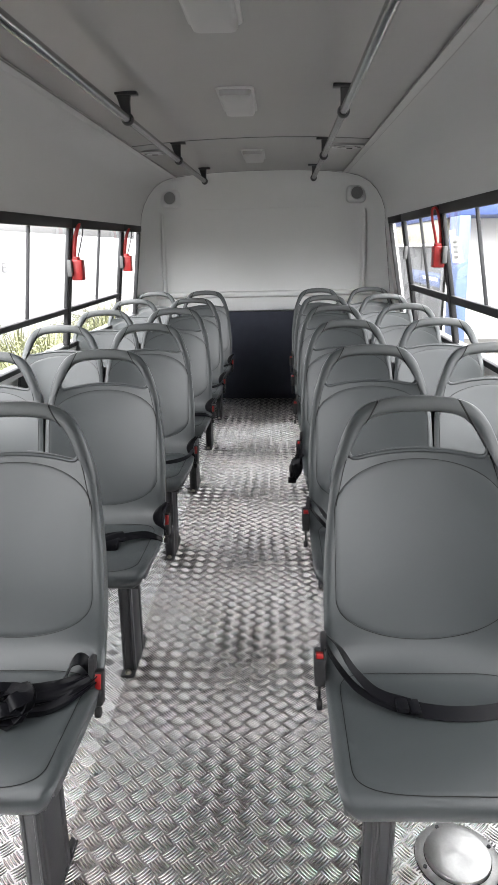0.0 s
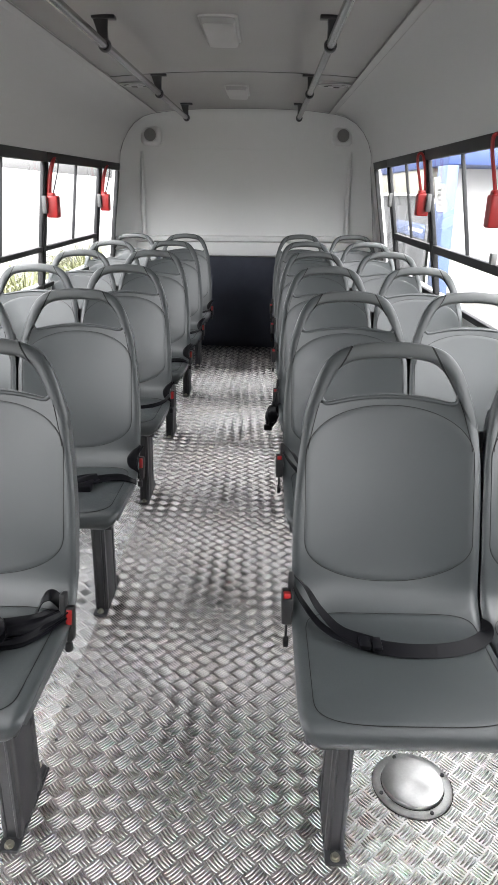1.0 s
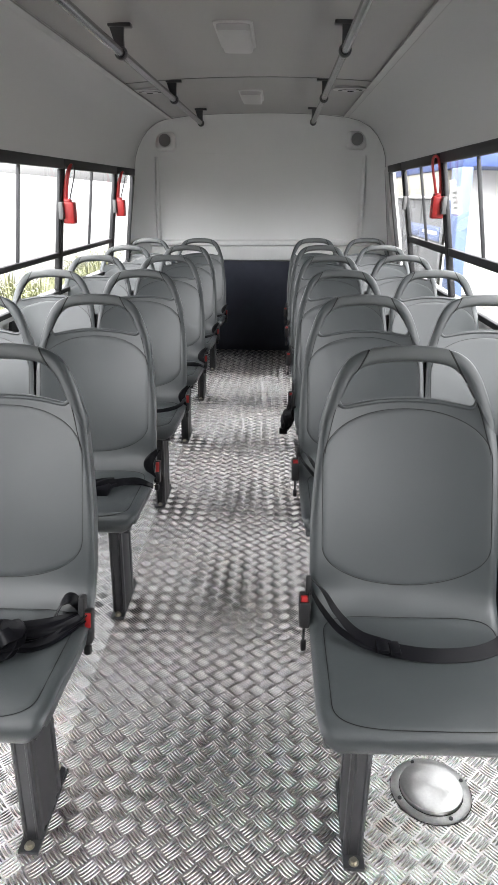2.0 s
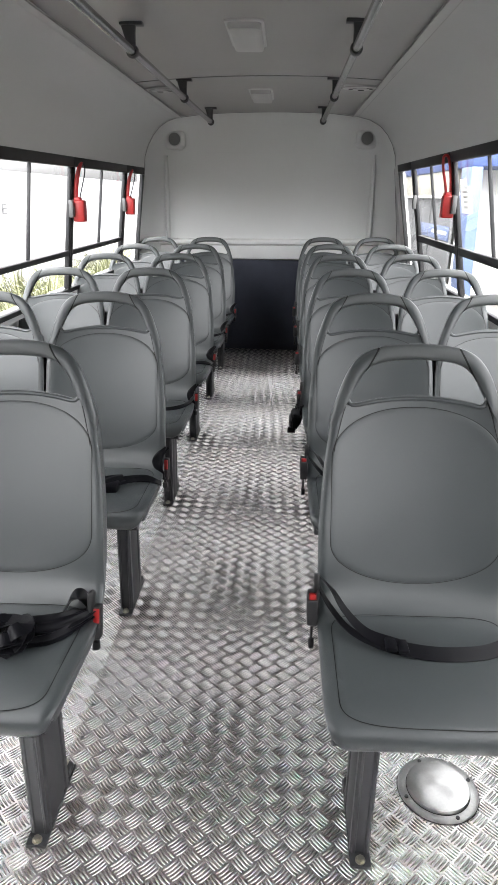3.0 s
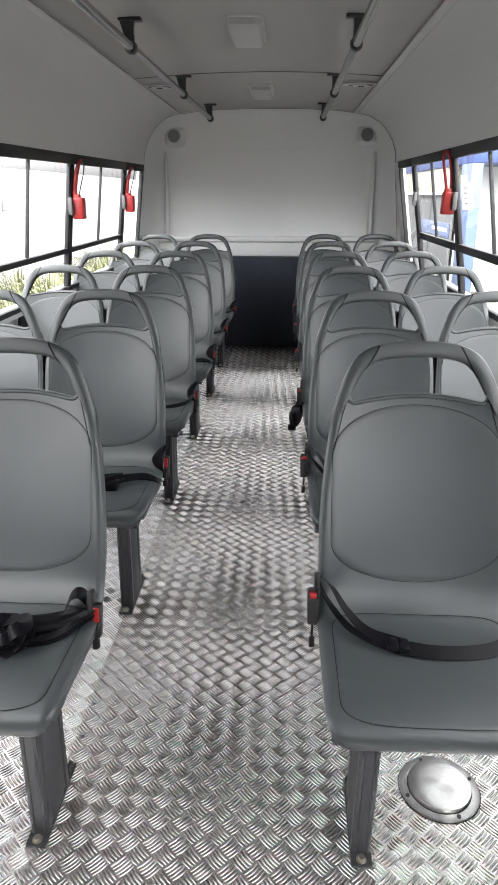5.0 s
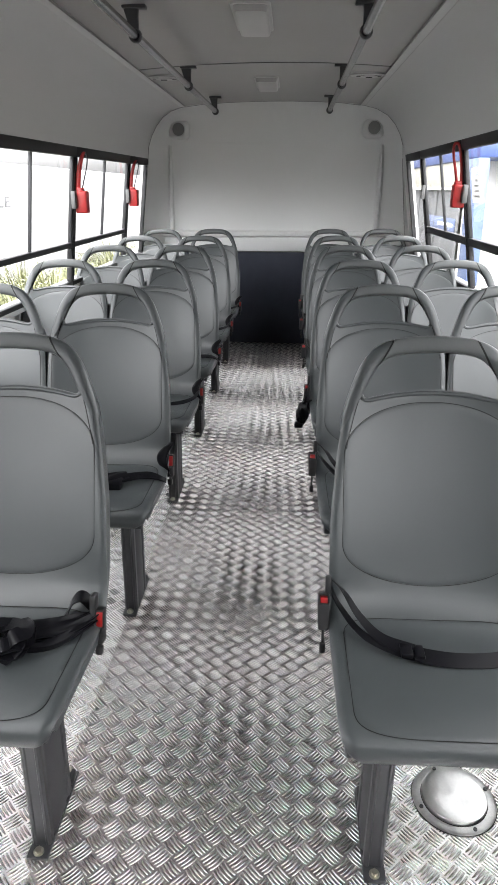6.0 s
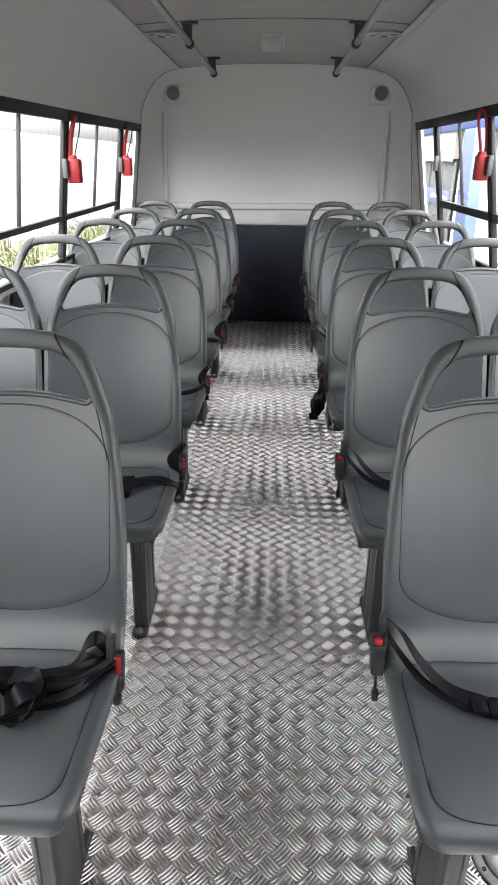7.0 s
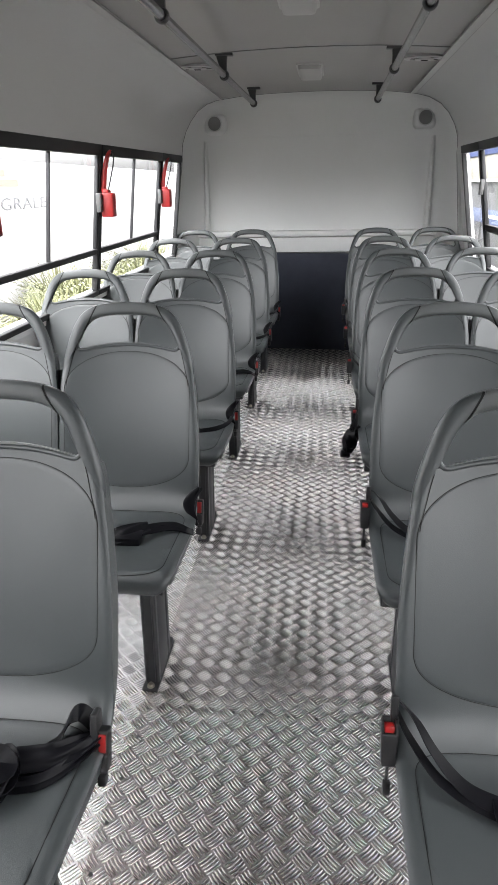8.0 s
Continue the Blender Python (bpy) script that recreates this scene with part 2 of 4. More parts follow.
def wall_warp(side, low=0.0):
    """Wall coordinates (depth outwards from the inner face, along the bus, height) to the world. low: how far the wall below the sill steps back."""
    levels, (x_sill, x_head) = LEVELS[side], STAND[side]

    def f(v):
        for (a, u), (b, w) in zip(levels, levels[1:]):
            if v[2] <= b or b == Z_HEAD:
                z = u + (w - u) * (v[2] - a) / (b - a)
                break
        t = max(0.0, (z - levels[1][1]) / (levels[3][1] - levels[1][1]))
        return Vector((side * (x_sill + (x_head - x_sill) * t + v[0] + low), v[1], z + min(1.0, t) * head_rise(side, v[1])))
    return f


def across(a):
    """Place across the bus of a point of the cross-section: the ceiling panel sits off the middle."""
    return XC + a + (XJ - XC) * min(1.0, max(0.0, (HALF_HEAD - abs(a)) / 0.3))


COVE = [(HALF_HEAD, Z_HEAD), (1.012, 1.57), (1.008, 1.64), (0.99, 1.72), (0.955, 1.80), (0.90, 1.868), (0.82, 1.915), (0.74, 1.937), (0.706, 1.9415)]
CEIL = [(0.72, 1.9475), (0.55, 1.960), (0.35, 1.971), (0.15, 1.976), (0.0, 1.977)]


def shell_y(b):
    """Where the lining meets the rear moulding: the joint leans back towards the roof."""
    t = min(1.0, max(0.0, (b - 1.58) / 0.32))
    return Y_SHELL + 0.15 * t * t * (3 - 2 * t)


def build_walls():
    for side, word in ((-1, "left"), (1, "right")):
        w = wall_warp(side)
        bm = bmesh.new()
        # below the sill, above the head, the posts between the openings
        posts = POSTS[side]
        box(bm, (0, Y_FRONT, -0.05), (0.05, Y_SHELL, Z_SILL - 0.03), 0, warp=wall_warp(side, 0.06 if side < 0 else 0.035))
        box(bm, (0, Y_FRONT, Z_SILL - 0.03), (0.11, Y_SHELL, Z_SILL - 0.001), 0.004, warp=w)
        for i, y in enumerate(posts):
            wide = 0.018
            box(bm, (0.012, y - wide, Z_SILL), (0.021, y + wide, Z_HEAD), 0, warp=w)
        box(bm, (0, posts[-1] + 0.018, Z_SILL), (0.05, Y_SHELL, Z_HEAD), 0, warp=w)
        box(bm, (0, Y_FRONT, Z_SILL), (0.05, posts[0] - 0.018, Z_HEAD), 0, warp=w)
        # cove up to the ceiling
        path = smooth_path([(a, 0, b) for a, b in COVE], 3)
        rows = []
        for y in (Y_FRONT, 0.0, 2.4, Y_SHELL):
            lift = [Vector((0, 0, head_rise(side, y) * min(1.0, max(0.0, (1.74 - p.z) / 0.2)))) for p in path]
            last = y == Y_SHELL
            rows.append([bm.verts.new(body((across(side * p.x), shell_y(p.z) if last else y, p.z)) + d) for p, d in zip(path, lift)]
                        + [bm.verts.new(body((across(side * p.x) + side * 0.05, shell_y(p.z) if last else y, p.z + 0.03))) for p in reversed(path)])
        for r0, r1 in zip(rows, rows[1:]):
            for j in range(len(r0)):
                k = (j + 1) % len(r0)
                bm.faces.new((r0[j], r0[k], r1[k], r1[j]))
        bm.faces.new(rows[0])
        bm.faces.new(rows[-1][::-1])
        ob = part("wall_" + word, bm, LINER)
        tagged(ob, "pale grey moulded side lining curving into the ceiling", "wall", kind="structure")
        # moulding along the joint with the ceiling
        bm = bmesh.new()
        box(bm, (XJ + side * 0.694, Y_FRONT, 1.9385), (XJ + side * 0.732, 4.88, 1.950), 0.0025, 3, warp=body)
        tr = part("trim", bm, LINER)
        tagged(tr, "narrow pale grey cover strip along the ceiling joint", "trim", kind="structure")
        for k, dx in enumerate((0.691, 0.735)):
            bm = bmesh.new()
            box(bm, (XJ + side * (dx - 0.0011), Y_FRONT, 1.9380), (XJ + side * (dx + 0.0011), 4.88, 1.943), 0.0004, 1, warp=body)
            part("strip_edge", bm, GAP, tr, "grey gap beside the strip")


def build_windows():
    """Each window: head and sill frame, post covers, transom, mullion, panes."""
    n = 0
    for side in (-1, 1):
        w = wall_warp(side)
        for y0, y1 in zip(POSTS[side], POSTS[side][1:]):
            n += 1
            small = y1 - y0 < 0.9
            win = thing("window_%d" % n, "dark-framed bus window with sliding upper panes" if not small else "narrow fixed bus window in a dark frame", "window", kind="structure")
            bm = bmesh.new()
            a, b = y0 + 0.002, y1 - 0.002
            box(bm, (-0.010, a, Z_HEAD - 0.045), (0.022, b, Z_HEAD + 0.004), 0.005, warp=w)
            box(bm, (-0.010, a, Z_SILL - 0.004), (0.022, b, Z_SILL + 0.022), 0.005, warp=w)
            box(bm, (-0.008, a, Z_SILL + 0.023), (0.022, a + 0.026, Z_HEAD - 0.046), 0.004, warp=w)
            box(bm, (-0.008, b - 0.026, Z_SILL + 0.023), (0.022, b, Z_HEAD - 0.046), 0.004, warp=w)
            part("window_frame", bm, FRAME, win)
            ya, yb = a + 0.0265, b - 0.0265
            if not small:
                bm = bmesh.new()
                box(bm, (-0.006, ya, Z_BAR - (0.014 if side < 0 else 0.022)), (0.022, yb, Z_BAR + 0.014), 0.004, warp=w)
                part("transom", bm, FRAME, win)
                mid = (y0 + y1) / 2
                bm = bmesh.new()
                box(bm, (-0.001, mid - 0.005, Z_BAR + 0.0145), (0.017, mid + 0.005, Z_HEAD - 0.0455), 0.003, warp=w)
                part("mullion", bm, ALUF, win, "grey aluminium mullion")
                bm = bmesh.new()
                box(bm, (-0.002, yb - 0.010, Z_BAR + 0.0145), (0.018, yb - 0.001, Z_HEAD - 0.0465), 0.003, warp=w)
                part("stile", bm, ALUF, win, "grey aluminium pane edge")
                spans = [(0.006, ya, mid + 0.008, Z_BAR + 0.013, Z_HEAD - 0.044), (0.012, mid - 0.008, yb, Z_BAR + 0.013, Z_HEAD - 0.044), (0.009, ya, yb, Z_SILL + 0.02, Z_BAR - 0.012)]
            else:
                spans = [(0.008, ya, yb, Z_SILL + 0.02, Z_HEAD - 0.044)]
            for d, p0, p1, z0, z1 in spans:
                bm = bmesh.new()
                box(bm, (d, p0, z0), (d + 0.004, p1, z1), 0, warp=w)
                g = part("pane", bm, GLASS, win, smooth=False)
                g.visible_shadow = False


def build_ceiling():
    bm = bmesh.new()
    prof = [(s * a, b) for s, tab in ((-1, CEIL), (1, CEIL[-2::-1])) for a, b in tab]
    rows = []
    for y in (Y_FRONT, Y_SHELL + 0.20):
        rows.append([bm.verts.new(body((across(a), y, b))) for a, b in prof] + [bm.verts.new(body((across(a), y, b + 0.05))) for a, b in reversed(prof)])
    r0, r1 = rows
    for j in range(len(r0)):
        k = (j + 1) % len(r0)
        bm.faces.new((r0[j], r0[k], r1[k], r1[j]))
    bm.faces.new(r0)
    bm.faces.new(r1[::-1])
    ob = part("ceiling", bm, CEILSHADE)
    tagged(ob, "plain pale grey bus ceiling lining, slightly arched, colour darkened for shade", "ceiling", kind="structure")
    # cross joint
    bm = bmesh.new()
    path = [body((across(a), 3.16, b - 0.001)) for a, b in prof]
    sweep(bm, path, [(-0.006, -0.002), (0.006, -0.002), (0.006, 0.002), (-0.006, 0.002)], (0, 0, 1))
    tr = part("trim", bm, JOINT)
    tagged(tr, "thin grey joint strip across the ceiling", "trim", kind="structure")


ZC = 1.0


def rear_turn(t):
    """The lining turns from the roof and sides into the rear panel: scale across, scale up, share of the depth."""
    a = t * math.pi / 2
    return 1 - 0.21 * (1 - math.cos(a)), 1 - 0.55 * (1 - math.cos(a)), math.sin(a)


def rear_y(x, z):
    """How far back the rear lining stands at a place across and up."""
    lo, hi = 0.0, 1.0
    for _ in range(24):
        t = (lo + hi) / 2
        fx, fz, deep = rear_turn(t)
        b = ZC + (z - ZC) / fz if z > ZC else z
        outline = COVE + CEIL[1:]
        wide = next((u + (v - u) * (b - p) / (q - p) for (u, p), (v, q) in zip(outline, outline[1:]) if p <= b <= q), 0.0 if b > Z_HEAD else 1.05)
        if abs(x - XC) < wide * fx:
            lo = t
        else:
            hi = t
    return shell_y(b) + (Y_REAR - shell_y(b)) * deep


def build_rear():
    """Moulded rear wall: the shell turns in to a flat panel, with a ledge and a black lower part."""
    full = [(HALF_SILL, 0.0), (HALF_SILL, Z_SILL - 0.01), (1.10, Z_SILL)] + COVE[:1] + COVE[1:] + CEIL[1:]
    loop = [(-a, b) for a, b in full] + [(a, b) for a, b in reversed(full[:-1])]
    bm = bmesh.new()
    rings = []
    for k in range(11):
        fx, fz, deep = rear_turn(k / 10)
        rings.append([bm.verts.new(body((across(a) * fx, shell_y(b) + (Y_REAR - shell_y(b)) * deep, ZC + (b - ZC) * fz if b > ZC else b))) for a, b in loop])
    for q0, q1 in zip(rings, rings[1:]):
        for j in range(len(loop) - 1):
            bm.faces.new((q0[j], q0[j + 1], q1[j + 1], q1[j]))
    bm.faces.new(rings[-1])
    outer = [bm.verts.new(body((XC + a * 1.04, Y_REAR + 0.08, b * 1.02))) for a, b in loop]
    o0 = [bm.verts.new(body((XC + a * 1.04, shell_y(b), b * 1.02))) for a, b in loop]
    for j in range(len(loop) - 1):
        bm.faces.new((o0[j], o0[j + 1], outer[j + 1], outer[j]))
        bm.faces.new((rings[0][j], rings[0][j + 1], o0[j + 1], o0[j]))
    bm.faces.new(outer)
    ob = part("wall_rear", bm, REARLIT)
    tagged(ob, "pale grey moulded rear wall with rounded corners, colour lightened for window light", "wall", kind="structure")
    # joint arch where the shell ends
    bm = bmesh.new()
    arch = [body((across(a) * 0.999, shell_y(b) + 0.004, b - 0.001)) for a, b in loop[1:-1]]
    sweep(bm, arch, ellipse(0.002, 0.003, 6), (0, 1, 0))
    part("joint", bm, JOINT, ob, "grey joint line")
    for s in (-1, 1):
        bm = bmesh.new()
        foot, head = (XC + s * 0.89, 0.985), (XC + s * 0.882, 1.665)
        ends = [Vector((x, rear_y(x, z) + 0.006, z)) for x, z in (foot, head)]
        sweep(bm, [body(ends[0].lerp(ends[1], q)) for q in np.linspace(0, 1, 14)], lambda t: ellipse(0.022 * (1 - 0.5 * t ** 4), 0.036 * (1 - 0.5 * t ** 6), 12), (0, 1, 0))
        part("pilaster", bm, REARLIT, ob)
    bm = bmesh.new()
    bead = [(x, 1.69) for x in np.linspace(XC - 0.66, XC + 0.66, 25)]
    sweep(bm, [body((x, rear_y(x, z) + 0.002, z)) for x, z in bead], lambda t: ellipse(0.006, 0.0022 * min(1, 8 * t, 8 * (1 - t)) + 0.001, 8), (0, 1, 0))
    part("bead", bm, REARLIT, ob)
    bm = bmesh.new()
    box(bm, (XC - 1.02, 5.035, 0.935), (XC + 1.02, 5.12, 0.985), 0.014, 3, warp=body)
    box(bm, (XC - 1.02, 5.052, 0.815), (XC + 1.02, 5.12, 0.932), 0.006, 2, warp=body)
    part("ledge", bm, REARLIT, ob)
    bm = bmesh.new()
    box(bm, (XC - 1.1, 5.03, 0.0), (XC + 1.1, 5.1, 0.805), 0.006, 2)
    bp = part("lower_panel", bm, BLACKW, ob, "black lower panel")
    bm = bmesh.new()
    box(bm, (XC - 1.1, 5.022, 0.806), (XC + 1.1, 5.06, 0.812), 0.002, 1)
    part("edge_strip", bm, LATCH, ob, "thin grey edge strip")
    # loudspeakers in raised bosses
    for s in (-1, 1):
        sp = thing("loudspeaker", "round dark loudspeaker in a pale raised surround", "loudspeaker", "rear loudspeakers", at=body((XC + s * 0.80, rear_y(XC + s * 0.80, 1.835) - 0.002, 1.787)))
        bm = bmesh.new()
        box(bm, (-0.088, -0.014, -0.078), (0.088, 0.16, 0.078), 0.046, 6)
        part("surround", bm, REARLIT, sp)
        bm = bmesh.new()
        cyl(bm, (0, -0.012, 0), (0, -0.020, 0), 0.05, 28)
        part("grille", bm, GRILLE, sp, "dark round grille")
        bm = bmesh.new()
        ring = [Vector((0.053 * math.cos(t), -0.017, 0.053 * math.sin(t))) for t in np.linspace(0, 2 * math.pi, 33)]
        sweep(bm, ring, ellipse(0.005, 0.005, 8), (0, 1, 0))
        part("bezel", bm, LINER, sp)


def build_front():
    """Unseen plain wall added to close the front, dark to keep light off the seats."""
    bm = bmesh.new()
    box(bm, (XC - 1.25, Y_FRONT - 0.06, -0.05), (XC + 1.25, Y_FRONT - 0.003, 2.05))
    ob = part("wall_front", bm, FRONTM)
    tagged(ob, "unseen dark grey front wall, added to cut light on the seats", "wall", kind="structure")


# ---- floor of tread plate ----
PLATE_X = (-1.20, -0.372, 0.362, 1.16)
PLATE_Y = (-2.6, -1.2, 0.785, 3.22, 5.03)
CELL = 0.0400


def tread_mesh(x0, x1, y0, y1, name, metal):
    """Raised five-bar ridges, alternately turned, between the edges of one plate."""
    step = CELL * math.sqrt(2) / 2
    vs, fs = [], []
    ring = 5
    rng = random.Random(7)
    i0, i1 = int(x0 / step) - 1, int(x1 / step) + 1
    j0, j1 = int(y0 / step) - 1, int(y1 / step) + 1
    for i in range(i0, i1 + 1):
        for j in range(j0, j1 + 1):
            if (i + j) % 2:
                continue
            cx, cy = i * step, j * step
            if not (x0 <= cx < x1 and y0 + 0.004 <= cy < y1 - 0.004):
                continue
            turn = radians(45) if j % 2 == 0 else radians(-45)
            c, s = math.cos(turn), math.sin(turn)
            h = 0.0017 * rng.uniform(0.85, 1.1)
            for b in range(5):
                off = (b - 2) * 0.0078
                ln = 0.0196 - 0.0006 * abs(b - 2)
                first = len(vs)
                for k in range(ring):
                    t = -1 + 2 * k / (ring - 1)
                    bow = -0.0013 * (1 - t * t)
                    wdt = 0.0027 * (1 - 0.5 * abs(t) ** 5)
                    hh = h * (1 - 0.7 * abs(t) ** 6)
                    for q, z in ((-wdt, 0.0), (-0.6 * wdt, 0.86 * hh), (0.0, hh), (0.6 * wdt, 0.86 * hh), (wdt, 0.0)):
                        lx, ly = t * ln, off + bow + q
                        vs.append((cx + lx * c - ly * s, cy + lx * s + ly * c, z))
                for k in range(ring - 1):
                    a = first + 5 * k
                    for e in range(4):
                        fs.append((a + e, a + e + 5, a + e + 6, a + e + 1))
    me = bpy.data.meshes.new(name)
    me.from_pydata(vs, [], fs)
    me.materials.append(metal)
    me.shade_smooth()
    return me


def build_floor():
    floor = thing("floor", "bright aluminium tread plate floor with raised five-bar pattern", "floor", kind="structure")
    bm = bmesh.new()
    box(bm, (-1.25, Y_FRONT, -0.06), (1.2, 5.1, -0.006))
    part("subfloor", bm, SEAM, floor, "dark base under the plates")
    for x0, x1 in zip(PLATE_X, PLATE_X[1:]):
        for y0, y1 in zip(PLATE_Y, PLATE_Y[1:]):
            bm = bmesh.new()
            g = 0.0006
            box(bm, (x0 + g, y0 + 0.0014, -0.005), (x1 - g, y1 - 0.0014, 0.0), 0.0008, 1)
            # the unseen front plates are black, added to cut bounce onto the seat lips
            pl = part("floor_plate", bm, BLACKFILL if y0 < -2 else ALU if x0 < 0 < x1 else ALUSIDE, floor)
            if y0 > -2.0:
                metal = ALUBAR if x0 < 0 < x1 else LITBAR
                tr = part("tread", tread_mesh(x0, x1, y0, y1, "tread", metal), metal, pl)
                tr["kind"] = "stuff"
    # small screws along the joints
    bm = bmesh.new()
    cyl(bm, (0, 0, 0), (0, 0, 0.0022), 0.0055, 10, 0.004)
    screw = mesh_from(bm, "screw", STEEL)
    rng = random.Random(11)
    for x in (PLATE_X[1], PLATE_X[2]):
        for y in np.arange(-0.9, 4.9, 0.11):
            part("screw", screw, STEEL, floor, at=(x + (0.016 if x < 0 else -0.016) + rng.uniform(-0.006, 0.006), float(y) + rng.uniform(-0.025, 0.025), 0.0))
    for y in (PLATE_Y[2], PLATE_Y[3]):
        for x in np.arange(-0.27, 0.3, 0.075):
            part("screw", screw, STEEL, floor, at=(float(x), y - 0.015, 0.0))


def build_disc():
    d = thing("floor_hatch", "round spun steel service cover in a screwed ring on the floor", "hatch", at=(0.546, 0.187, 0.0))
    d.scale = (0.955, 0.955, 1.0)
    bm = bmesh.new()
    prof = [(0.0, 0.0005), (0.100, 0.0005), (0.100, 0.004), (0.096, 0.0055), (0.079, 0.0055), (0.077, 0.003), (0.0, 0.003)]
    lathe(bm, prof, 56)
    part("ring", bm, RINGM, d)
    # black rings stand in for the dark gap round the cover and the outer edge
    for r, z, w in ((0.0782, 0.0048, 0.0016), (0.1008, 0.0012, 0.0013)):
        bm = bmesh.new()
        loop = [Vector((r * math.cos(t), r * math.sin(t), z)) for t in np.linspace(0, 2 * math.pi, 57)]
        sweep(bm, loop, ellipse(w, w, 8), (0, 0, 1))
        part("seal", bm, BLACKFILL, d, "black ring drawn for the dark gap and outline")
    bm = bmesh.new()
    lathe(bm, [(0.0, 0.003), (0.0765, 0.003), (0.0775, 0.006), (0.0775, 0.0152), (0.0768, 0.0160), (0.074, 0.0164), (0.04, 0.0166), (0.0, 0.0166)], 56)
    part("cover", bm, DISC, d)
    bm = bmesh.new()
    cyl(bm, (0, 0, 0), (0, 0, 0.004), 0.0055, 12, 0.0045)
    sm = mesh_from(bm, "screw", STEEL)
    for a in (20, 110, 200, 290):
        part("screw", sm, STEEL, d, at=(0.089 * math.cos(radians(a)), 0.089 * math.sin(radians(a)), 0.0045))


def lathe(bm, prof, n=32):
    rings = []
    for r, z in prof:
        if r < 1e-6:
            rings.append([bm.verts.new((0, 0, z))])
        else:
            rings.append([bm.verts.new((r * math.cos(2 * math.pi * k / n), r * math.sin(2 * math.pi * k / n), z)) for k in range(n)])
    for q0, q1 in zip(rings, rings[1:]):
        for k in range(n):
            a, b = q0[k % len(q0)], q0[(k + 1) % len(q0)]
            c, e = q1[(k + 1) % len(q1)], q1[k % len(q1)]
            f = [v for i, v in enumerate((a, b, c, e)) if v not in (a, b, c, e)[:i]]
            if len(f) > 2:
                bm.faces.new(f)


# ---- seats ----
# Side line of the shell's front face, from under the front lip, over the pan, up the back: (y, z).
SPINE = smooth_path([(0, -0.046, 0.350), (0, -0.062, 0.3545), (0, -0.0715, 0.368), (0, -0.0715, 0.386), (0, -0.062, 0.401), (0, -0.044, 0.409), (0, -0.01, 0.412), (0, 0.04, 0.412), (0, 0.13, 0.406), (0, 0.22, 0.402),
                     (0, 0.275, 0.412), (0, 0.318, 0.445), (0, 0.345, 0.50), (0, 0.372, 0.58), (0, 0.402, 0.67), (0, 0.436, 0.77), (0, 0.4715, 0.871), (0, 0.507, 0.985)], 10)
_len = [0.0]
for _a, _b in zip(SPINE, SPINE[1:]):
    _len.append(_len[-1] + (_b - _a).length)
SPINE_LEN = _len[-1]


def spine(s):
    """Place and outward normal of the side line at the length s."""
    s = min(max(s, 0.0), SPINE_LEN - 1e-5)
    i = max(k for k in range(len(_len) - 1) if _len[k] <= s)
    t = (s - _len[i]) / (_len[i + 1] - _len[i])
    p = SPINE[i].lerp(SPINE[i + 1], t)
    i0, i1 = max(i - 1, 0), min(i + 2, len(SPINE) - 1)
    d = (SPINE[i1] - SPINE[i0]).normalized()
    return p, Vector((0, -d.z, d.y))


def s_at(z):
    """Length along the back at a height."""
    return next(_len[k] for k in range(len(SPINE)) if SPINE[k].z >= z and SPINE[k].y > 0.28)


S_CREASE, S_BODY = s_at(0.445), s_at(0.872)
HALF_W = 0.2135


def half_width(s):
    """Half the width of the shell along its length: rounded front corners, shoulders drawn in."""
    w = HALF_W
    if s < 0.13:
        t = max(0.0, min(1.0, (0.13 - s) / 0.13))
        w -= 0.050 * t ** 2.4
    z = spine(s)[0].z
    if s > S_CREASE and z > 0.66:
        w -= lerp_table([(0.66, 0.0), (0.74, 0.0015), (0.80, 0.0065), (0.84, 0.014), (0.87, 0.023), (0.93, 0.055), (1.0, 0.10)], z)
    return w


def on_shell(x, s, lift=0.0):
    """A point on the shell's face: hollow across, with raised sides."""
    p, n = spine(s)
    u = abs(x) / HALF_W
    back = min(1.0, max(0.0, (s - S_CREASE + 0.08) / 0.16))
    rise = (0.008 * (1 - back) + 0.032 * back) * u ** 2.3
    if s < 0.08:
        rise *= s / 0.08
    return Vector((x, p.y, p.z)) + n * (rise + lift)


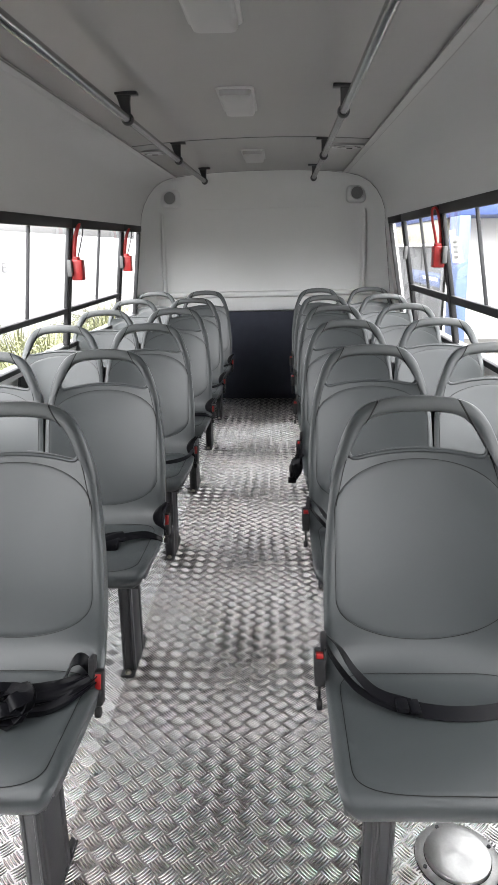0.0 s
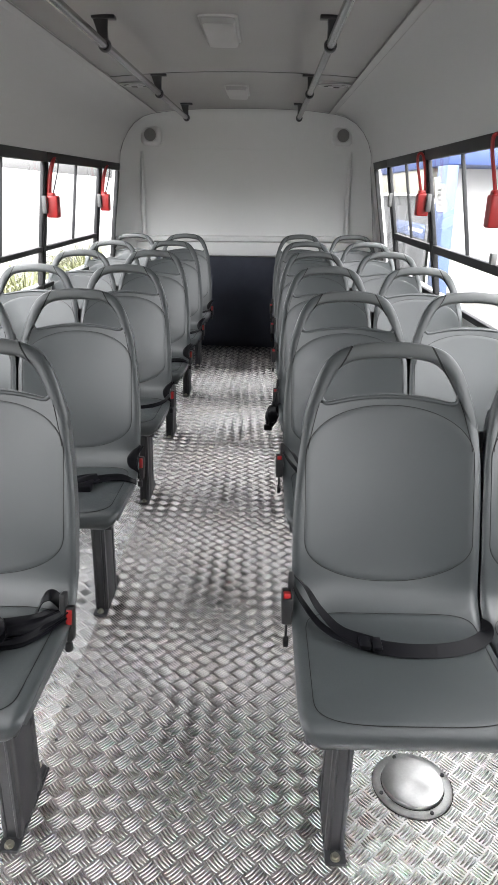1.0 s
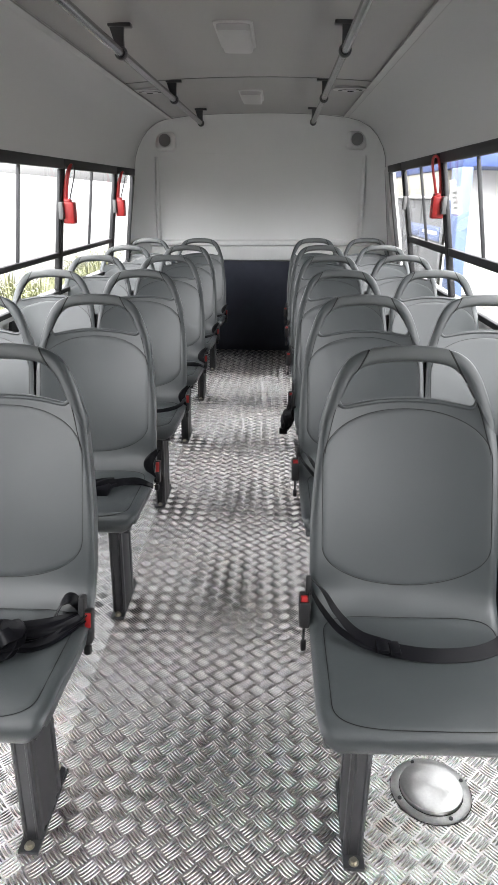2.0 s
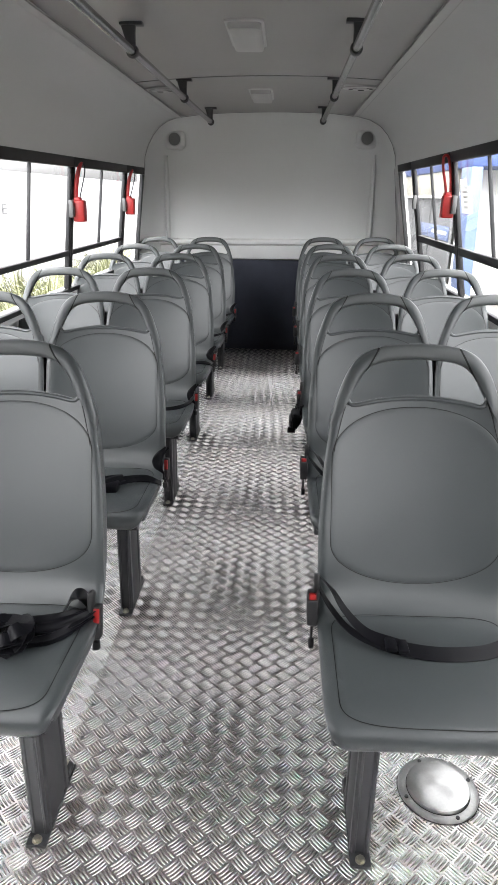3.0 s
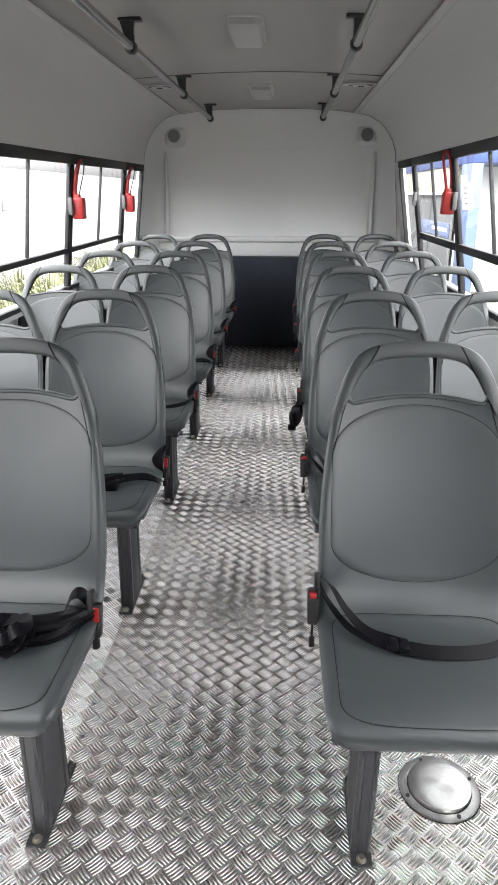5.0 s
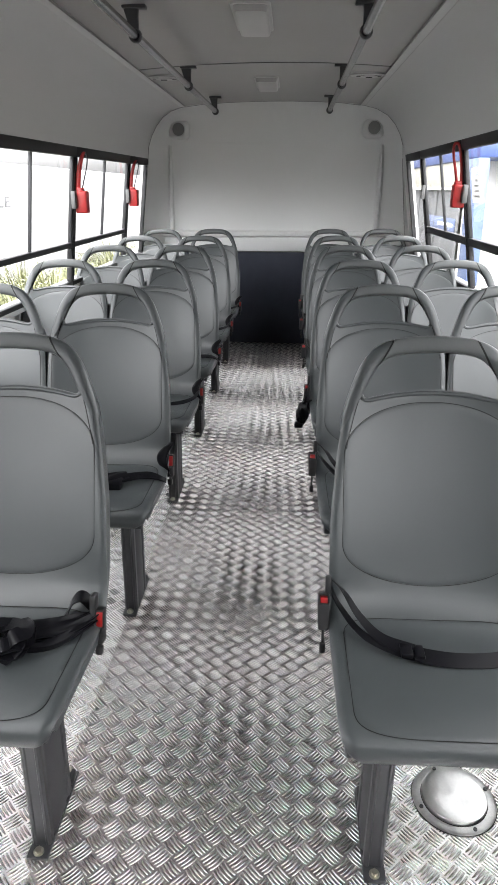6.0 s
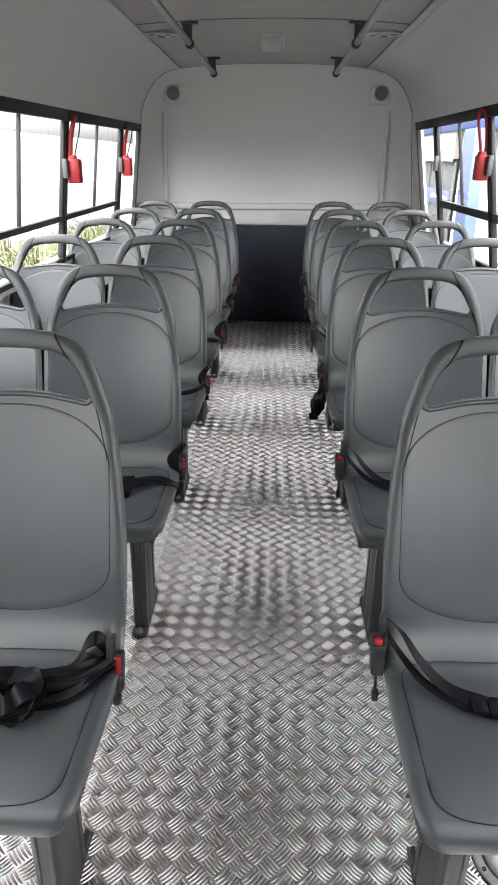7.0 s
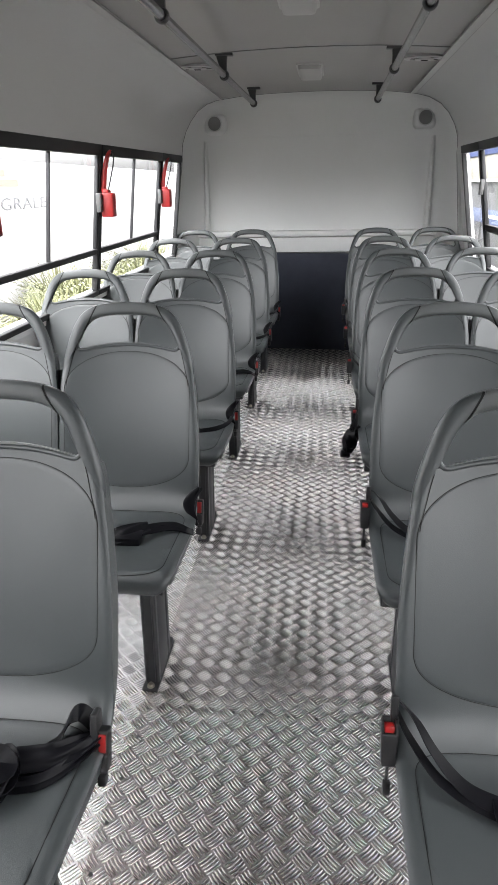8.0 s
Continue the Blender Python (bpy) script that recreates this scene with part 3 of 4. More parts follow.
def shell_mesh(flare=0):
    """flare -1 or 1: the side that widens towards the aisle below the shoulders; 0: none."""
    bm = bmesh.new()
    us = [-1, -0.985, -0.965, -0.93, -0.9, -0.86, -0.8, -0.73, -0.65, -0.55, -0.43, -0.3, -0.15, 0]
    us += [-u for u in reversed(us[:-1])]
    nv = 58

    def along(f):    # rows lie closer round the front lip
        return f * 0.42 if f < 0.3 else 0.126 + (f - 0.3) * 0.874 / 0.7
    grid = []
    for i in range(nv + 1):
        row = []
        for u in us:
            top = S_BODY + 0.019 - 0.037 * u ** 2    # the top edge of the panel bows up
            s = top * along(i / nv)
            w = half_width(s)
            if u * flare > 0:
                w += 0.012 * lerp_table([(0.0, 1.0), (0.60, 1.0), (0.80, 0.0), (1.1, 0.0)], spine(s)[0].z)
            e = max(0.0, abs(u) - 0.9) / 0.1
            p = on_shell(u * w, s, -0.010 * e ** 2.2)
            row.append(p)
        grid.append(row)
    front = [[bm.verts.new(p) for p in row] for row in grid]
    back = []
    for i, row in enumerate(grid):
        r = []
        for u, p in zip(us, row):
            s = S_BODY * along(i / nv)
            n = spine(s)[1]
            side = min(1.0, max(0.0, (s - S_CREASE) / 0.08))
            depth = 0.012 + (0.020 + 0.022 * side) * max(0.0, abs(u) - 0.8) / 0.2
            r.append(bm.verts.new(p - n * depth + Vector((-0.006 * u if abs(u) > 0.97 else 0, 0, 0))))
        back.append(r)
    m = len(us)
    for a, flip in ((front, False), (back, True)):
        for i in range(nv):
            for j in range(m - 1):
                f = (a[i][j], a[i][j + 1], a[i + 1][j + 1], a[i + 1][j])
                bm.faces.new(f[::-1] if flip else f)
    for i in range(nv):
        bm.faces.new((front[i][0], front[i + 1][0], back[i + 1][0], back[i][0]))
        bm.faces.new((front[i][-1], back[i][-1], back[i + 1][-1], front[i + 1][-1]))
    for j in range(m - 1):
        bm.faces.new((front[0][j], back[0][j], back[0][j + 1], front[0][j + 1]))
        bm.faces.new((front[-1][j], front[-1][j + 1], back[-1][j + 1], back[-1][j]))
    # a rolled lip round the foot of the grab opening, turning up into the uprights
    half = [(0.1665, 0.9060), (0.1600, 0.8870), (0.1530, 0.8790), (0.1400, 0.8775)]
    half += [(x, s_lip(x)) for x in (0.115, 0.085, 0.055, 0.025)]
    lip = smooth_path([(x, back_y(z) - lip_rise(x), z) for x, z in half + [(0.0, s_lip(0.0))] + [(-x, z) for x, z in reversed(half)]], 4)
    sweep(bm, lip, lambda t: ellipse(0.0056, 0.0062, 10, 2.2), (0, -0.96, 0.28))
    # the two uprights of the handle, that carry on the sides of the shell
    tube = bmesh.new()
    handle_tube(tube, 1.0)
    for sd in (-1, 1):
        cut(tube, sd, 0.0)
    grab = bpy.data.meshes.new("tmp")
    tube.to_mesh(grab)
    tube.free()
    bm.from_mesh(grab)
    bpy.data.meshes.remove(grab)
    return mesh_from(bm, "seat_shell", SEAT)


def back_y(z):
    return 0.4715 + (z - 0.871) * 0.30


def s_lip(x):
    """Height of the foot of the grab opening, bowed up in the middle."""
    return 0.8905 - 0.0135 * (abs(x) / 0.14) ** 2


def lip_rise(x):
    return -0.0025 + 0.032 * (min(abs(x), 0.15) / HALF_W) ** 2.3


# Middle line of the handle: half from the shoulder to the middle of the grip (x, z).
_arm = [(0.200, 0.66), (0.2010, 0.72), (0.1990, 0.76), (0.1955, 0.80), (0.1885, 0.84), (0.177, 0.873), (0.163, 0.913), (0.147, 0.948), (0.124, 0.976), (0.092, 0.991), (0.045, 0.998), (0.0, 1.000)]
ARCH = smooth_path([(x, back_y(z) - 0.016 + 0.010 * (1 - min(1, (z - 0.66) / 0.3)), z) for x, z in _arm], 5)
WHOLE = ARCH + [Vector((-p.x, p.y, p.z)) for p in reversed(ARCH[:-1])]
SEAM_A, SEAM_B = Vector((0.097, 0, 1.006)), Vector((0.1275, 0, 0.951))


def handle_tube(bm, fat):
    """The whole arched handle from shoulder to shoulder."""
    def section(t):
        k = t * (len(WHOLE) - 1)
        z = WHOLE[int(round(k))].z
        f = lerp_table([(0.66, 0.12), (0.72, 0.36), (0.76, 0.50), (0.80, 0.64), (0.84, 0.86), (0.873, 1.0), (1.2, 1.0)], z)
        g = max(0.0, 1 - abs(t - 0.5) / 0.2)
        return ellipse((0.0174 * f + 0.001 * g) * fat, (0.004 + 0.0118 * f) * fat, 20, 3.0)
    sweep(bm, WHOLE, section, (0, -0.96, 0.28))


def cut(bm, sd, shift, keep_outside=True):
    """Cuts the handle at the slanting joint of the grip; the arms keep what lies outside of both joints."""
    d = SEAM_A - SEAM_B
    n = Vector((d.z, 0, -d.x)).normalized()
    if keep_outside:
        # remove the middle only: split here, and drop faces between the joints
        for s2 in (-1, 1):
            bmesh.ops.bisect_plane(bm, geom=bm.verts[:] + bm.edges[:] + bm.faces[:], plane_co=(s2 * SEAM_A.x, 0, SEAM_A.z), plane_no=(s2 * n.x, 0, n.z))
        gone = [f for f in bm.faces if all((f.calc_center_median() - Vector((s2 * SEAM_A.x, 0, SEAM_A.z))).dot(Vector((s2 * n.x, 0, n.z))) < 1e-6 for s2 in (-1, 1))]
        bmesh.ops.delete(bm, geom=gone, context="FACES")
    else:
        co = Vector((sd * SEAM_A.x, 0, SEAM_A.z)) - Vector((sd * n.x, 0, n.z)) * shift
        r = bmesh.ops.bisect_plane(bm, geom=bm.verts[:] + bm.edges[:] + bm.faces[:], plane_co=co, plane_no=(sd * n.x, 0, n.z), clear_outer=True)
        low = [v for v in bm.verts if v.co.z < 0.93]
        bmesh.ops.delete(bm, geom=low, context="VERTS")
        edges = [e for e in r["geom_cut"] if isinstance(e, bmesh.types.BMEdge) and e.is_valid]
        bmesh.ops.holes_fill(bm, edges=edges)


def grip_mesh():
    bm = bmesh.new()
    handle_tube(bm, 1.03)
    for sd in (-1, 1):
        cut(bm, sd, 0.0042, False)
    return mesh_from(bm, "grip", GRIP)


def joint_mesh():
    bm = bmesh.new()
    handle_tube(bm, 0.93)
    for sd in (-1, 1):
        cut(bm, sd, -0.002, False)
    return mesh_from(bm, "grip_core", SEAM)


def field_outline(s0, s1, w0, low, high, power, n):
    """Outline of a field on the shell as (across, along): straight sides, elliptical ends of the lengths low and high."""
    out = []
    for q in range(n):
        t = 2 * math.pi * (q + 0.5) / n
        c, sn = math.cos(t), math.sin(t)
        c, sn = (math.copysign(abs(v) ** (2 / power), v) for v in (c, sn))
        out.append((w0 * c, s1 - high + high * sn if sn > 0 else s0 + low + low * sn))
    return out


def panel_mesh(s0, s1, w0, low, high, power, lift, name):
    """A slightly raised field on the shell; its edge dips into a groove."""
    bm = bmesh.new()
    n = 72
    c0 = (s0 + s1) / 2
    rings = []
    for f, up in ((1.0, -0.0006), (0.997, 0.0001), (0.989, lift), (0.93, lift), (0.8, lift), (0.6, lift), (0.35, lift), (0.12, lift)):
        rings.append([bm.verts.new(on_shell(x * f, c0 + (s - c0) * f, up)) for x, s in field_outline(s0, s1, w0, low, high, power, n)])
    for r0, r1 in zip(rings, rings[1:]):
        for q in range(n):
            bm.faces.new((r0[q], r0[(q + 1) % n], r1[(q + 1) % n], r1[q]))
    bm.faces.new(rings[-1])
    return mesh_from(bm, name, SEAT)


def rim_mesh(s0, s1, w0, low, high, power, name, spurs=(), lift=0.0002):
    """The thin dark joint round a raised field."""
    bm = bmesh.new()
    c0 = (s0 + s1) / 2
    pts = [on_shell(x * 1.003, c0 + (s - c0) * 1.003, lift) for x, s in field_outline(s0, s1, w0, low, high, power, 96)]
    sweep(bm, pts + pts[:1], ellipse(0.0008, 0.0008, 6), (0.05, -0.9, 0.4))
    for sd in spurs:    # the line runs on along the uprights to the corners of the grab opening
        line = [(0.1915, 0.765), (0.1885, 0.782), (0.1830, 0.805), (0.1730, 0.842), (0.1625, 0.872)]
        sweep(bm, smooth_path([on_shell(sd * x, s_at(z), 0.0006) for x, z in line], 5), ellipse(0.0008, 0.0011, 6), (0.05, -0.9, 0.4))
    return mesh_from(bm, name, SEAM)


SHELLS = {k: shell_mesh(k) for k in (-1, 0, 1)}
GRIPM = grip_mesh()
COREM = joint_mesh()
BACK_SHAPE = (s_at(0.474), s_at(0.868), 0.196, 0.100, 0.125, 2.1)
PAN_SHAPE = (0.078, S_CREASE - 0.05, 0.194, 0.075, 0.075, 4.5)
BACKP = panel_mesh(*BACK_SHAPE, 0.0006, "back_panel")
PANP = panel_mesh(*PAN_SHAPE, 0.0008, "pan_panel")
BACKRIM = rim_mesh(*BACK_SHAPE, "panel_joint", (-1, 1))
PANRIM = rim_mesh(*PAN_SHAPE, "panel_joint", lift=0.0011)


def leg_mesh():
    """A pressed steel leg: one fluted section drawn upwards."""
    bm = bmesh.new()
    side = [(0.0, 0.016), (0.005, 0.021), (0.020, 0.021), (0.024, 0.0180), (0.036, 0.0180), (0.040, 0.021), (0.104, 0.021), (0.108, 0.0175), (0.122, 0.0175), (0.126, 0.021), (0.141, 0.021), (0.145, 0.017)]
    sec = [(x, y) for y, x in side] + [(-x, y) for y, x in reversed(side)] + [(-0.011, 0.0), (-0.009, 0.003), (0.009, 0.003), (0.011, 0.0)]
    lo = [bm.verts.new((x, y, 0.010)) for x, y in sec]
    hi = [bm.verts.new((x, y, 0.385)) for x, y in sec]
    for k in range(len(sec)):
        m = (k + 1) % len(sec)
        bm.faces.new((lo[k], lo[m], hi[m], hi[k]))
    bm.faces.new(lo)
    bm.faces.new(hi)
    return mesh_from(bm, "leg", STEEL)


def foot_mesh():
    bm = bmesh.new()
    box(bm, (-0.023, -0.030, 0.0005), (0.023, 0.195, 0.010), 0.003, 2)
    box(bm, (-0.022, 0.150, 0.010), (0.022, 0.185, 0.030), 0.006, 2)
    return mesh_from(bm, "foot", STEEL)


def bolt_mesh():
    bm = bmesh.new()
    cyl(bm, (0, 0, 0), (0, 0, 0.003), 0.011, 18)
    cyl(bm, (0, 0, 0.003), (0, 0, 0.010), 0.0075, 6)
    return mesh_from(bm, "bolt", BOLT, smooth=False)


LEG, FOOT, BOLTM = leg_mesh(), foot_mesh(), bolt_mesh()


def beam_mesh():
    bm = bmesh.new()
    for y in (0.02, 0.20):
        box(bm, (-0.415, y, 0.338), (0.415, y + 0.035, 0.368), 0.005, 2)
    for x in (-0.40, -0.03, 0.03, 0.40):
        box(bm, (x - 0.012, -0.03, 0.366), (x + 0.012, 0.27, 0.389), 0.004, 1)
    for x in (-0.400, 0.400):    # end brackets under the front corners
        box(bm, (x - 0.018, -0.042, 0.340), (x + 0.018, 0.06, 0.384), 0.003, 1)
    return mesh_from(bm, "seat_frame", STEEL)


BEAM = beam_mesh()


def gap_filler_mesh():
    """A flat dark strip added in place of the shade between the two backs."""
    bm = bmesh.new()
    rise = [spine(s_at(z))[0] + Vector((0, 0.020, 0)) for z in (0.46, 0.52, 0.60, 0.68, 0.74, 0.80)]
    sweep(bm, [Vector((0, 0.235, 0.366)), Vector((0, 0.300, 0.40))] + rise, ellipse(0.014, 0.006, 12, 5), (0, -1, 0.3))
    return mesh_from(bm, "upright", STEEL)


GAP_FILLER = gap_filler_mesh()


def buckle_mesh(kind):
    bm = bmesh.new()
    if kind == "body":
        taper = lambda v: Vector((v[0] * (1 + 3.5 * min(0.0, v[2])), v[1] * (1 + 3 * min(0.0, v[2])), v[2]))
        box(bm, (-0.0145, -0.015, -0.050), (0.0145, 0.015, 0.013), 0.004, 3, warp=taper)
        box(bm, (-0.0145, -0.014, 0.008), (-0.0105, 0.014, 0.028), 0.0015, 2)
        box(bm, (0.0095, -0.014, 0.008), (0.0145, 0.014, 0.032), 0.0015, 2)
        box(bm, (-0.0125, 0.006, 0.008), (0.0125, 0.015, 0.032), 0.002, 2)
        box(bm, (0.001, 0.004, 0.020), (0.015, 0.012, 0.072), 0.003, 2)
    elif kind == "button":
        box(bm, (-0.0095, -0.0105, 0.010), (0.0085, 0.006, 0.0255), 0.003, 2)
    elif kind == "turned_body":
        box(bm, (-0.010, -0.016, -0.050), (0.013, 0.016, -0.012), 0.006, 3)
        box(bm, (-0.010, -0.011, -0.020), (0.013, 0.014, 0.030), 0.004, 3)
        box(bm, (-0.019, -0.018, -0.045), (-0.005, 0.014, 0.064), 0.005, 3)
    elif kind == "turned_button":
        box(bm, (-0.0040, -0.0140, -0.010), (0.0098, 0.006, 0.025), 0.002, 2)
    elif kind == "turned_stalk":
        cyl(bm, (0, 0, -0.045), (0, 0.003, -0.060), 0.0045, 8)
        box(bm, (-0.008, -0.008, -0.080), (0.008, 0.010, -0.058), 0.004, 2)
    else:
        cyl(bm, (0, 0, -0.045), (0, 0.004, -0.085), 0.0032, 8)
        box(bm, (-0.007, -0.007, -0.108), (0.007, 0.009, -0.083), 0.004, 2)
    return mesh_from(bm, kind, REDP if "button" in kind else BLACKP)


BUCK = {k: buckle_mesh(k) for k in ("body", "button", "turned_body", "turned_button", "turned_stalk", "stalk")}


def ribbon(bm, pts, width=0.038, thick=0.0022, ups=None, n=8, gather=None):
    """A strap along points, with its own normal at each."""
    path = smooth_path(pts, n)
    if ups is None:
        ups = [(0, -0.15, 1)] * len(pts)
    norm = smooth_path(ups, n)
    sec = [(-width / 2, -thick / 2), (width / 2, -thick / 2), (width / 2, thick / 2), (-width / 2, thick / 2)]
    if gather:
        full = sec
        sec = lambda t: [(a * lerp_table(gather, t), b) for a, b in full]
    sweep(bm, path, sec, [v.normalized() for v in norm])


def pleated(bm, pts, widths, ups, folds, deep, phase, thick=0.002, n=9):
    """A strap whose width is thrown into soft lengthwise folds."""
    path, norm = smooth_path(pts, n), [v.normalized() for v in smooth_path(ups, n)]

    def section(t):
        w = lerp_table(widths, t)
        top = []
        for k in range(13):
            f = k / 12
            calm = min(1.0, 4 * f, 4 * (1 - f)) * (0.5 + 0.5 * math.sin(2.3 * t + phase))
            top.append(((f - 0.5) * w, deep * calm * math.sin(2 * math.pi * folds * f + 5 * t + phase)))
        return [(x, z - thick) for x, z in top] + [(x, z) for x, z in reversed(top)]
    sweep(bm, path, section, norm)


def dark_fill(bm, wide):
    """A black bulge in place of the dark hollow between shell and buckle, with a thin strap."""
    path = smooth_path([(0.230, 0.304, 0.500), (0.214, 0.290, 0.476), (0.206, 0.278, 0.448), (0.214, 0.270, 0.420), (0.230, 0.264, 0.392)], 6)
    sweep(bm, path, lambda t: ellipse(0.004 + wide * math.sin(math.pi * t) ** 1.3, 0.006, 12), (-0.1, -0.85, -0.5))
    ribbon(bm, [p + Vector((0.012, -0.010, 0.002)) for p in path[::5]], 0.007, ups=[(-0.2, -1, 0.1)] * len(path[::5]), n=4)


def belt_mesh(kind):
    bm = bmesh.new()
    if kind == "across":
        pts = [(-0.226, 0.312, 0.482), (-0.205, 0.268, 0.458), (-0.155, 0.205, 0.428), (-0.08, 0.170, 0.421), (0.02, 0.150, 0.418), (0.12, 0.158, 0.419), (0.185, 0.185, 0.424), (0.2125, 0.222, 0.428), (0.2140, 0.285, 0.405)]
        ups = [(0.9, -0.1, 0.5), (0.6, -0.3, 0.8), (0.2, -0.5, 1), (0, -0.5, 1), (0, -0.5, 1), (0, -0.5, 1), (0, -0.4, 1), (-0.5, -0.3, 0.8), (-1, 0, 0.3)]
        ribbon(bm, pts, 0.033, ups=ups, gather=[(0.0, 0.45), (0.26, 0.5), (0.39, 1.0), (0.8, 1.0), (1.0, 0.7)])
        pts2 = [(-0.226, 0.316, 0.498), (-0.195, 0.278, 0.486), (-0.165, 0.238, 0.456), (-0.12, 0.196, 0.430), (-0.055, 0.166, 0.4235)]
        ribbon(bm, pts2, 0.030, ups=[(0.9, -0.1, 0.5), (0.8, -0.5, 0.3), (0.5, -0.6, 0.7), (0.1, -0.5, 1), (0, -0.5, 1)], gather=[(0.0, 0.5), (0.5, 0.6), (1.0, 1.0)])
        box(bm, (-0.083, 0.146, 0.4185), (-0.058, 0.186, 0.4300), 0.003, 2)
        box(bm, (-0.056, 0.143, 0.4180), (-0.034, 0.183, 0.4285), 0.003, 2)
    elif kind == "heap":
        # a wide pleated length from the buckle, a loop beside it, and the knotted end
        rng = random.Random(3)
        mid = [(0.217, 0.268, 0.424), (0.188, 0.228, 0.428), (0.148, 0.186, 0.427), (0.104, 0.166, 0.427), (0.060, 0.156, 0.428), (0.000, 0.150, 0.424), (-0.080, 0.148, 0.418), (-0.150, 0.160, 0.414)]
        pleated(bm, mid, [(0.0, 0.034), (0.18, 0.058), (0.36, 0.078), (0.55, 0.070), (0.8, 0.044), (1.0, 0.036)], [(-0.3, -0.5, 0.8)] * 2 + [(-0.1, -0.35, 1)] * 6, 3.0, 0.0055, 0.4)
        over = [(0.219, 0.262, 0.436), (0.196, 0.226, 0.440), (0.160, 0.196, 0.440), (0.118, 0.182, 0.440), (0.078, 0.170, 0.442), (0.030, 0.158, 0.436), (-0.030, 0.150, 0.428)]
        pleated(bm, over, [(0.0, 0.026), (0.3, 0.040), (0.6, 0.046), (1.0, 0.036)], [(-0.5, -0.6, 0.6), (-0.3, -0.7, 0.7), (0.0, -0.8, 0.7), (0.1, -0.5, 1), (-0.2, -0.4, 1), (0, -0.3, 1), (0, -0.3, 1)], 1.6, 0.004, 1.7)
        loop = [(0.208, 0.272, 0.415), (0.197, 0.270, 0.446), (0.178, 0.268, 0.466), (0.160, 0.262, 0.456), (0.149, 0.250, 0.434), (0.138, 0.225, 0.424)]
        ribbon(bm, loop, 0.036, ups=[(1, 0, 0.3), (0.8, -0.1, 0.6), (0.1, -0.2, 1), (-0.9, -0.2, 0.5), (-0.9, -0.2, 0.4), (-0.5, -0.5, 1)], n=10)
        for k in range(6):
            ang = rng.uniform(0, 6.28)
            pts, ups = [], []
            for q in range(7):
                th = ang + q * 0.95
                r = 0.036 + rng.uniform(-0.010, 0.012)
                pts.append((0.050 + 1.15 * r * math.cos(th), 0.146 + 0.95 * r * math.sin(th), 0.424 + 0.004 * k + rng.uniform(0, 0.016)))
                ups.append((rng.uniform(-0.7, 0.7), rng.uniform(-1.1, 0.3), 0.9))
            pts[0] = (pts[0][0], pts[0][1], 0.404)
            pts[-1] = (pts[-1][0], pts[-1][1], 0.404)
            ribbon(bm, pts, rng.uniform(0.032, 0.046), ups=ups, n=6)
        box(bm, (0.030, 0.105, 0.412), (0.092, 0.150, 0.440), 0.008, 2)
    elif kind == "bundle":
        # a folded packet with thin straps drawn out of it to the buckle
        for k, (dy, dz, wd) in enumerate(((0.0, 0.0, 0.020), (0.018, 0.006, 0.014), (-0.014, 0.003, 0.012))):
            pts = [(0.060, 0.125 + dy, 0.420 + dz), (0.100, 0.150 + dy, 0.424 + dz), (0.140, 0.172 + dy, 0.424 + dz), (0.180, 0.182 + 0.6 * dy, 0.424 + dz), (0.215, 0.176 + 0.4 * dy, 0.422), (0.232, 0.190, 0.408)]
            ribbon(bm, pts, wd, ups=[(0, -0.4, 1), (0.2 * k, -0.6, 1), (0, -0.3, 1), (0.1, -0.5, 1), (0.3, -0.4, 1), (0.8, -0.3, 0.6)], n=8)
        dark_fill(bm, 0.018)
        pleated(bm, [(0.112, 0.160, 0.434), (0.085, 0.142, 0.437), (0.050, 0.120, 0.436), (0.020, 0.104, 0.428)], [(0.0, 0.050), (1.0, 0.060)], [(0.1, -0.3, 1)] * 4, 1.2, 0.003, 0.8)
        box(bm, (0.024, 0.088, 0.404), (0.100, 0.150, 0.434), 0.007, 2)
    elif kind == "hang":
        pts = [(-0.226, 0.30, 0.46), (-0.236, 0.27, 0.455), (-0.246, 0.25, 0.41), (-0.248, 0.245, 0.37), (-0.25, 0.235, 0.33)]
        ribbon(bm, pts, ups=[(-1, -0.2, 0.2)] * 5)
        rng = random.Random(11)
        for k in range(5):
            pts, ups = [], []
            for q in range(6):
                f = q / 5
                swell = 0.027 * math.sin(math.pi * min(1.0, f + 0.12))
                th = 1.9 * k + 2.2 * f
                pts.append((-0.240 - 0.026 * f + swell * math.cos(th), 0.248 - 0.022 * f + 0.8 * swell * math.sin(th), 0.405 - 0.105 * f + rng.uniform(-0.006, 0.006)))
                ups.append((math.cos(th) - 0.4, math.sin(th) - 0.6, rng.uniform(-0.3, 0.5)))
            ribbon(bm, pts, rng.uniform(0.034, 0.046), ups=ups, n=5)
        box(bm, (-0.268, 0.216, 0.318), (-0.238, 0.252, 0.378), 0.010, 3)
        box(bm, (-0.290, 0.206, 0.284), (-0.250, 0.240, 0.306), 0.005, 2)
    else:
        pts = [(0.222, 0.285, 0.455), (0.205, 0.215, 0.430), (0.14, 0.172, 0.416), (0.05, 0.155, 0.412), (-0.03, 0.152, 0.412)]
        ribbon(bm, pts, 0.024, ups=[(-0.8, -0.2, 0.5), (-0.3, -0.4, 1), (0, -0.5, 1), (0.1, -0.3, 1), (0, -0.3, 1)])
        dark_fill(bm, 0.014)
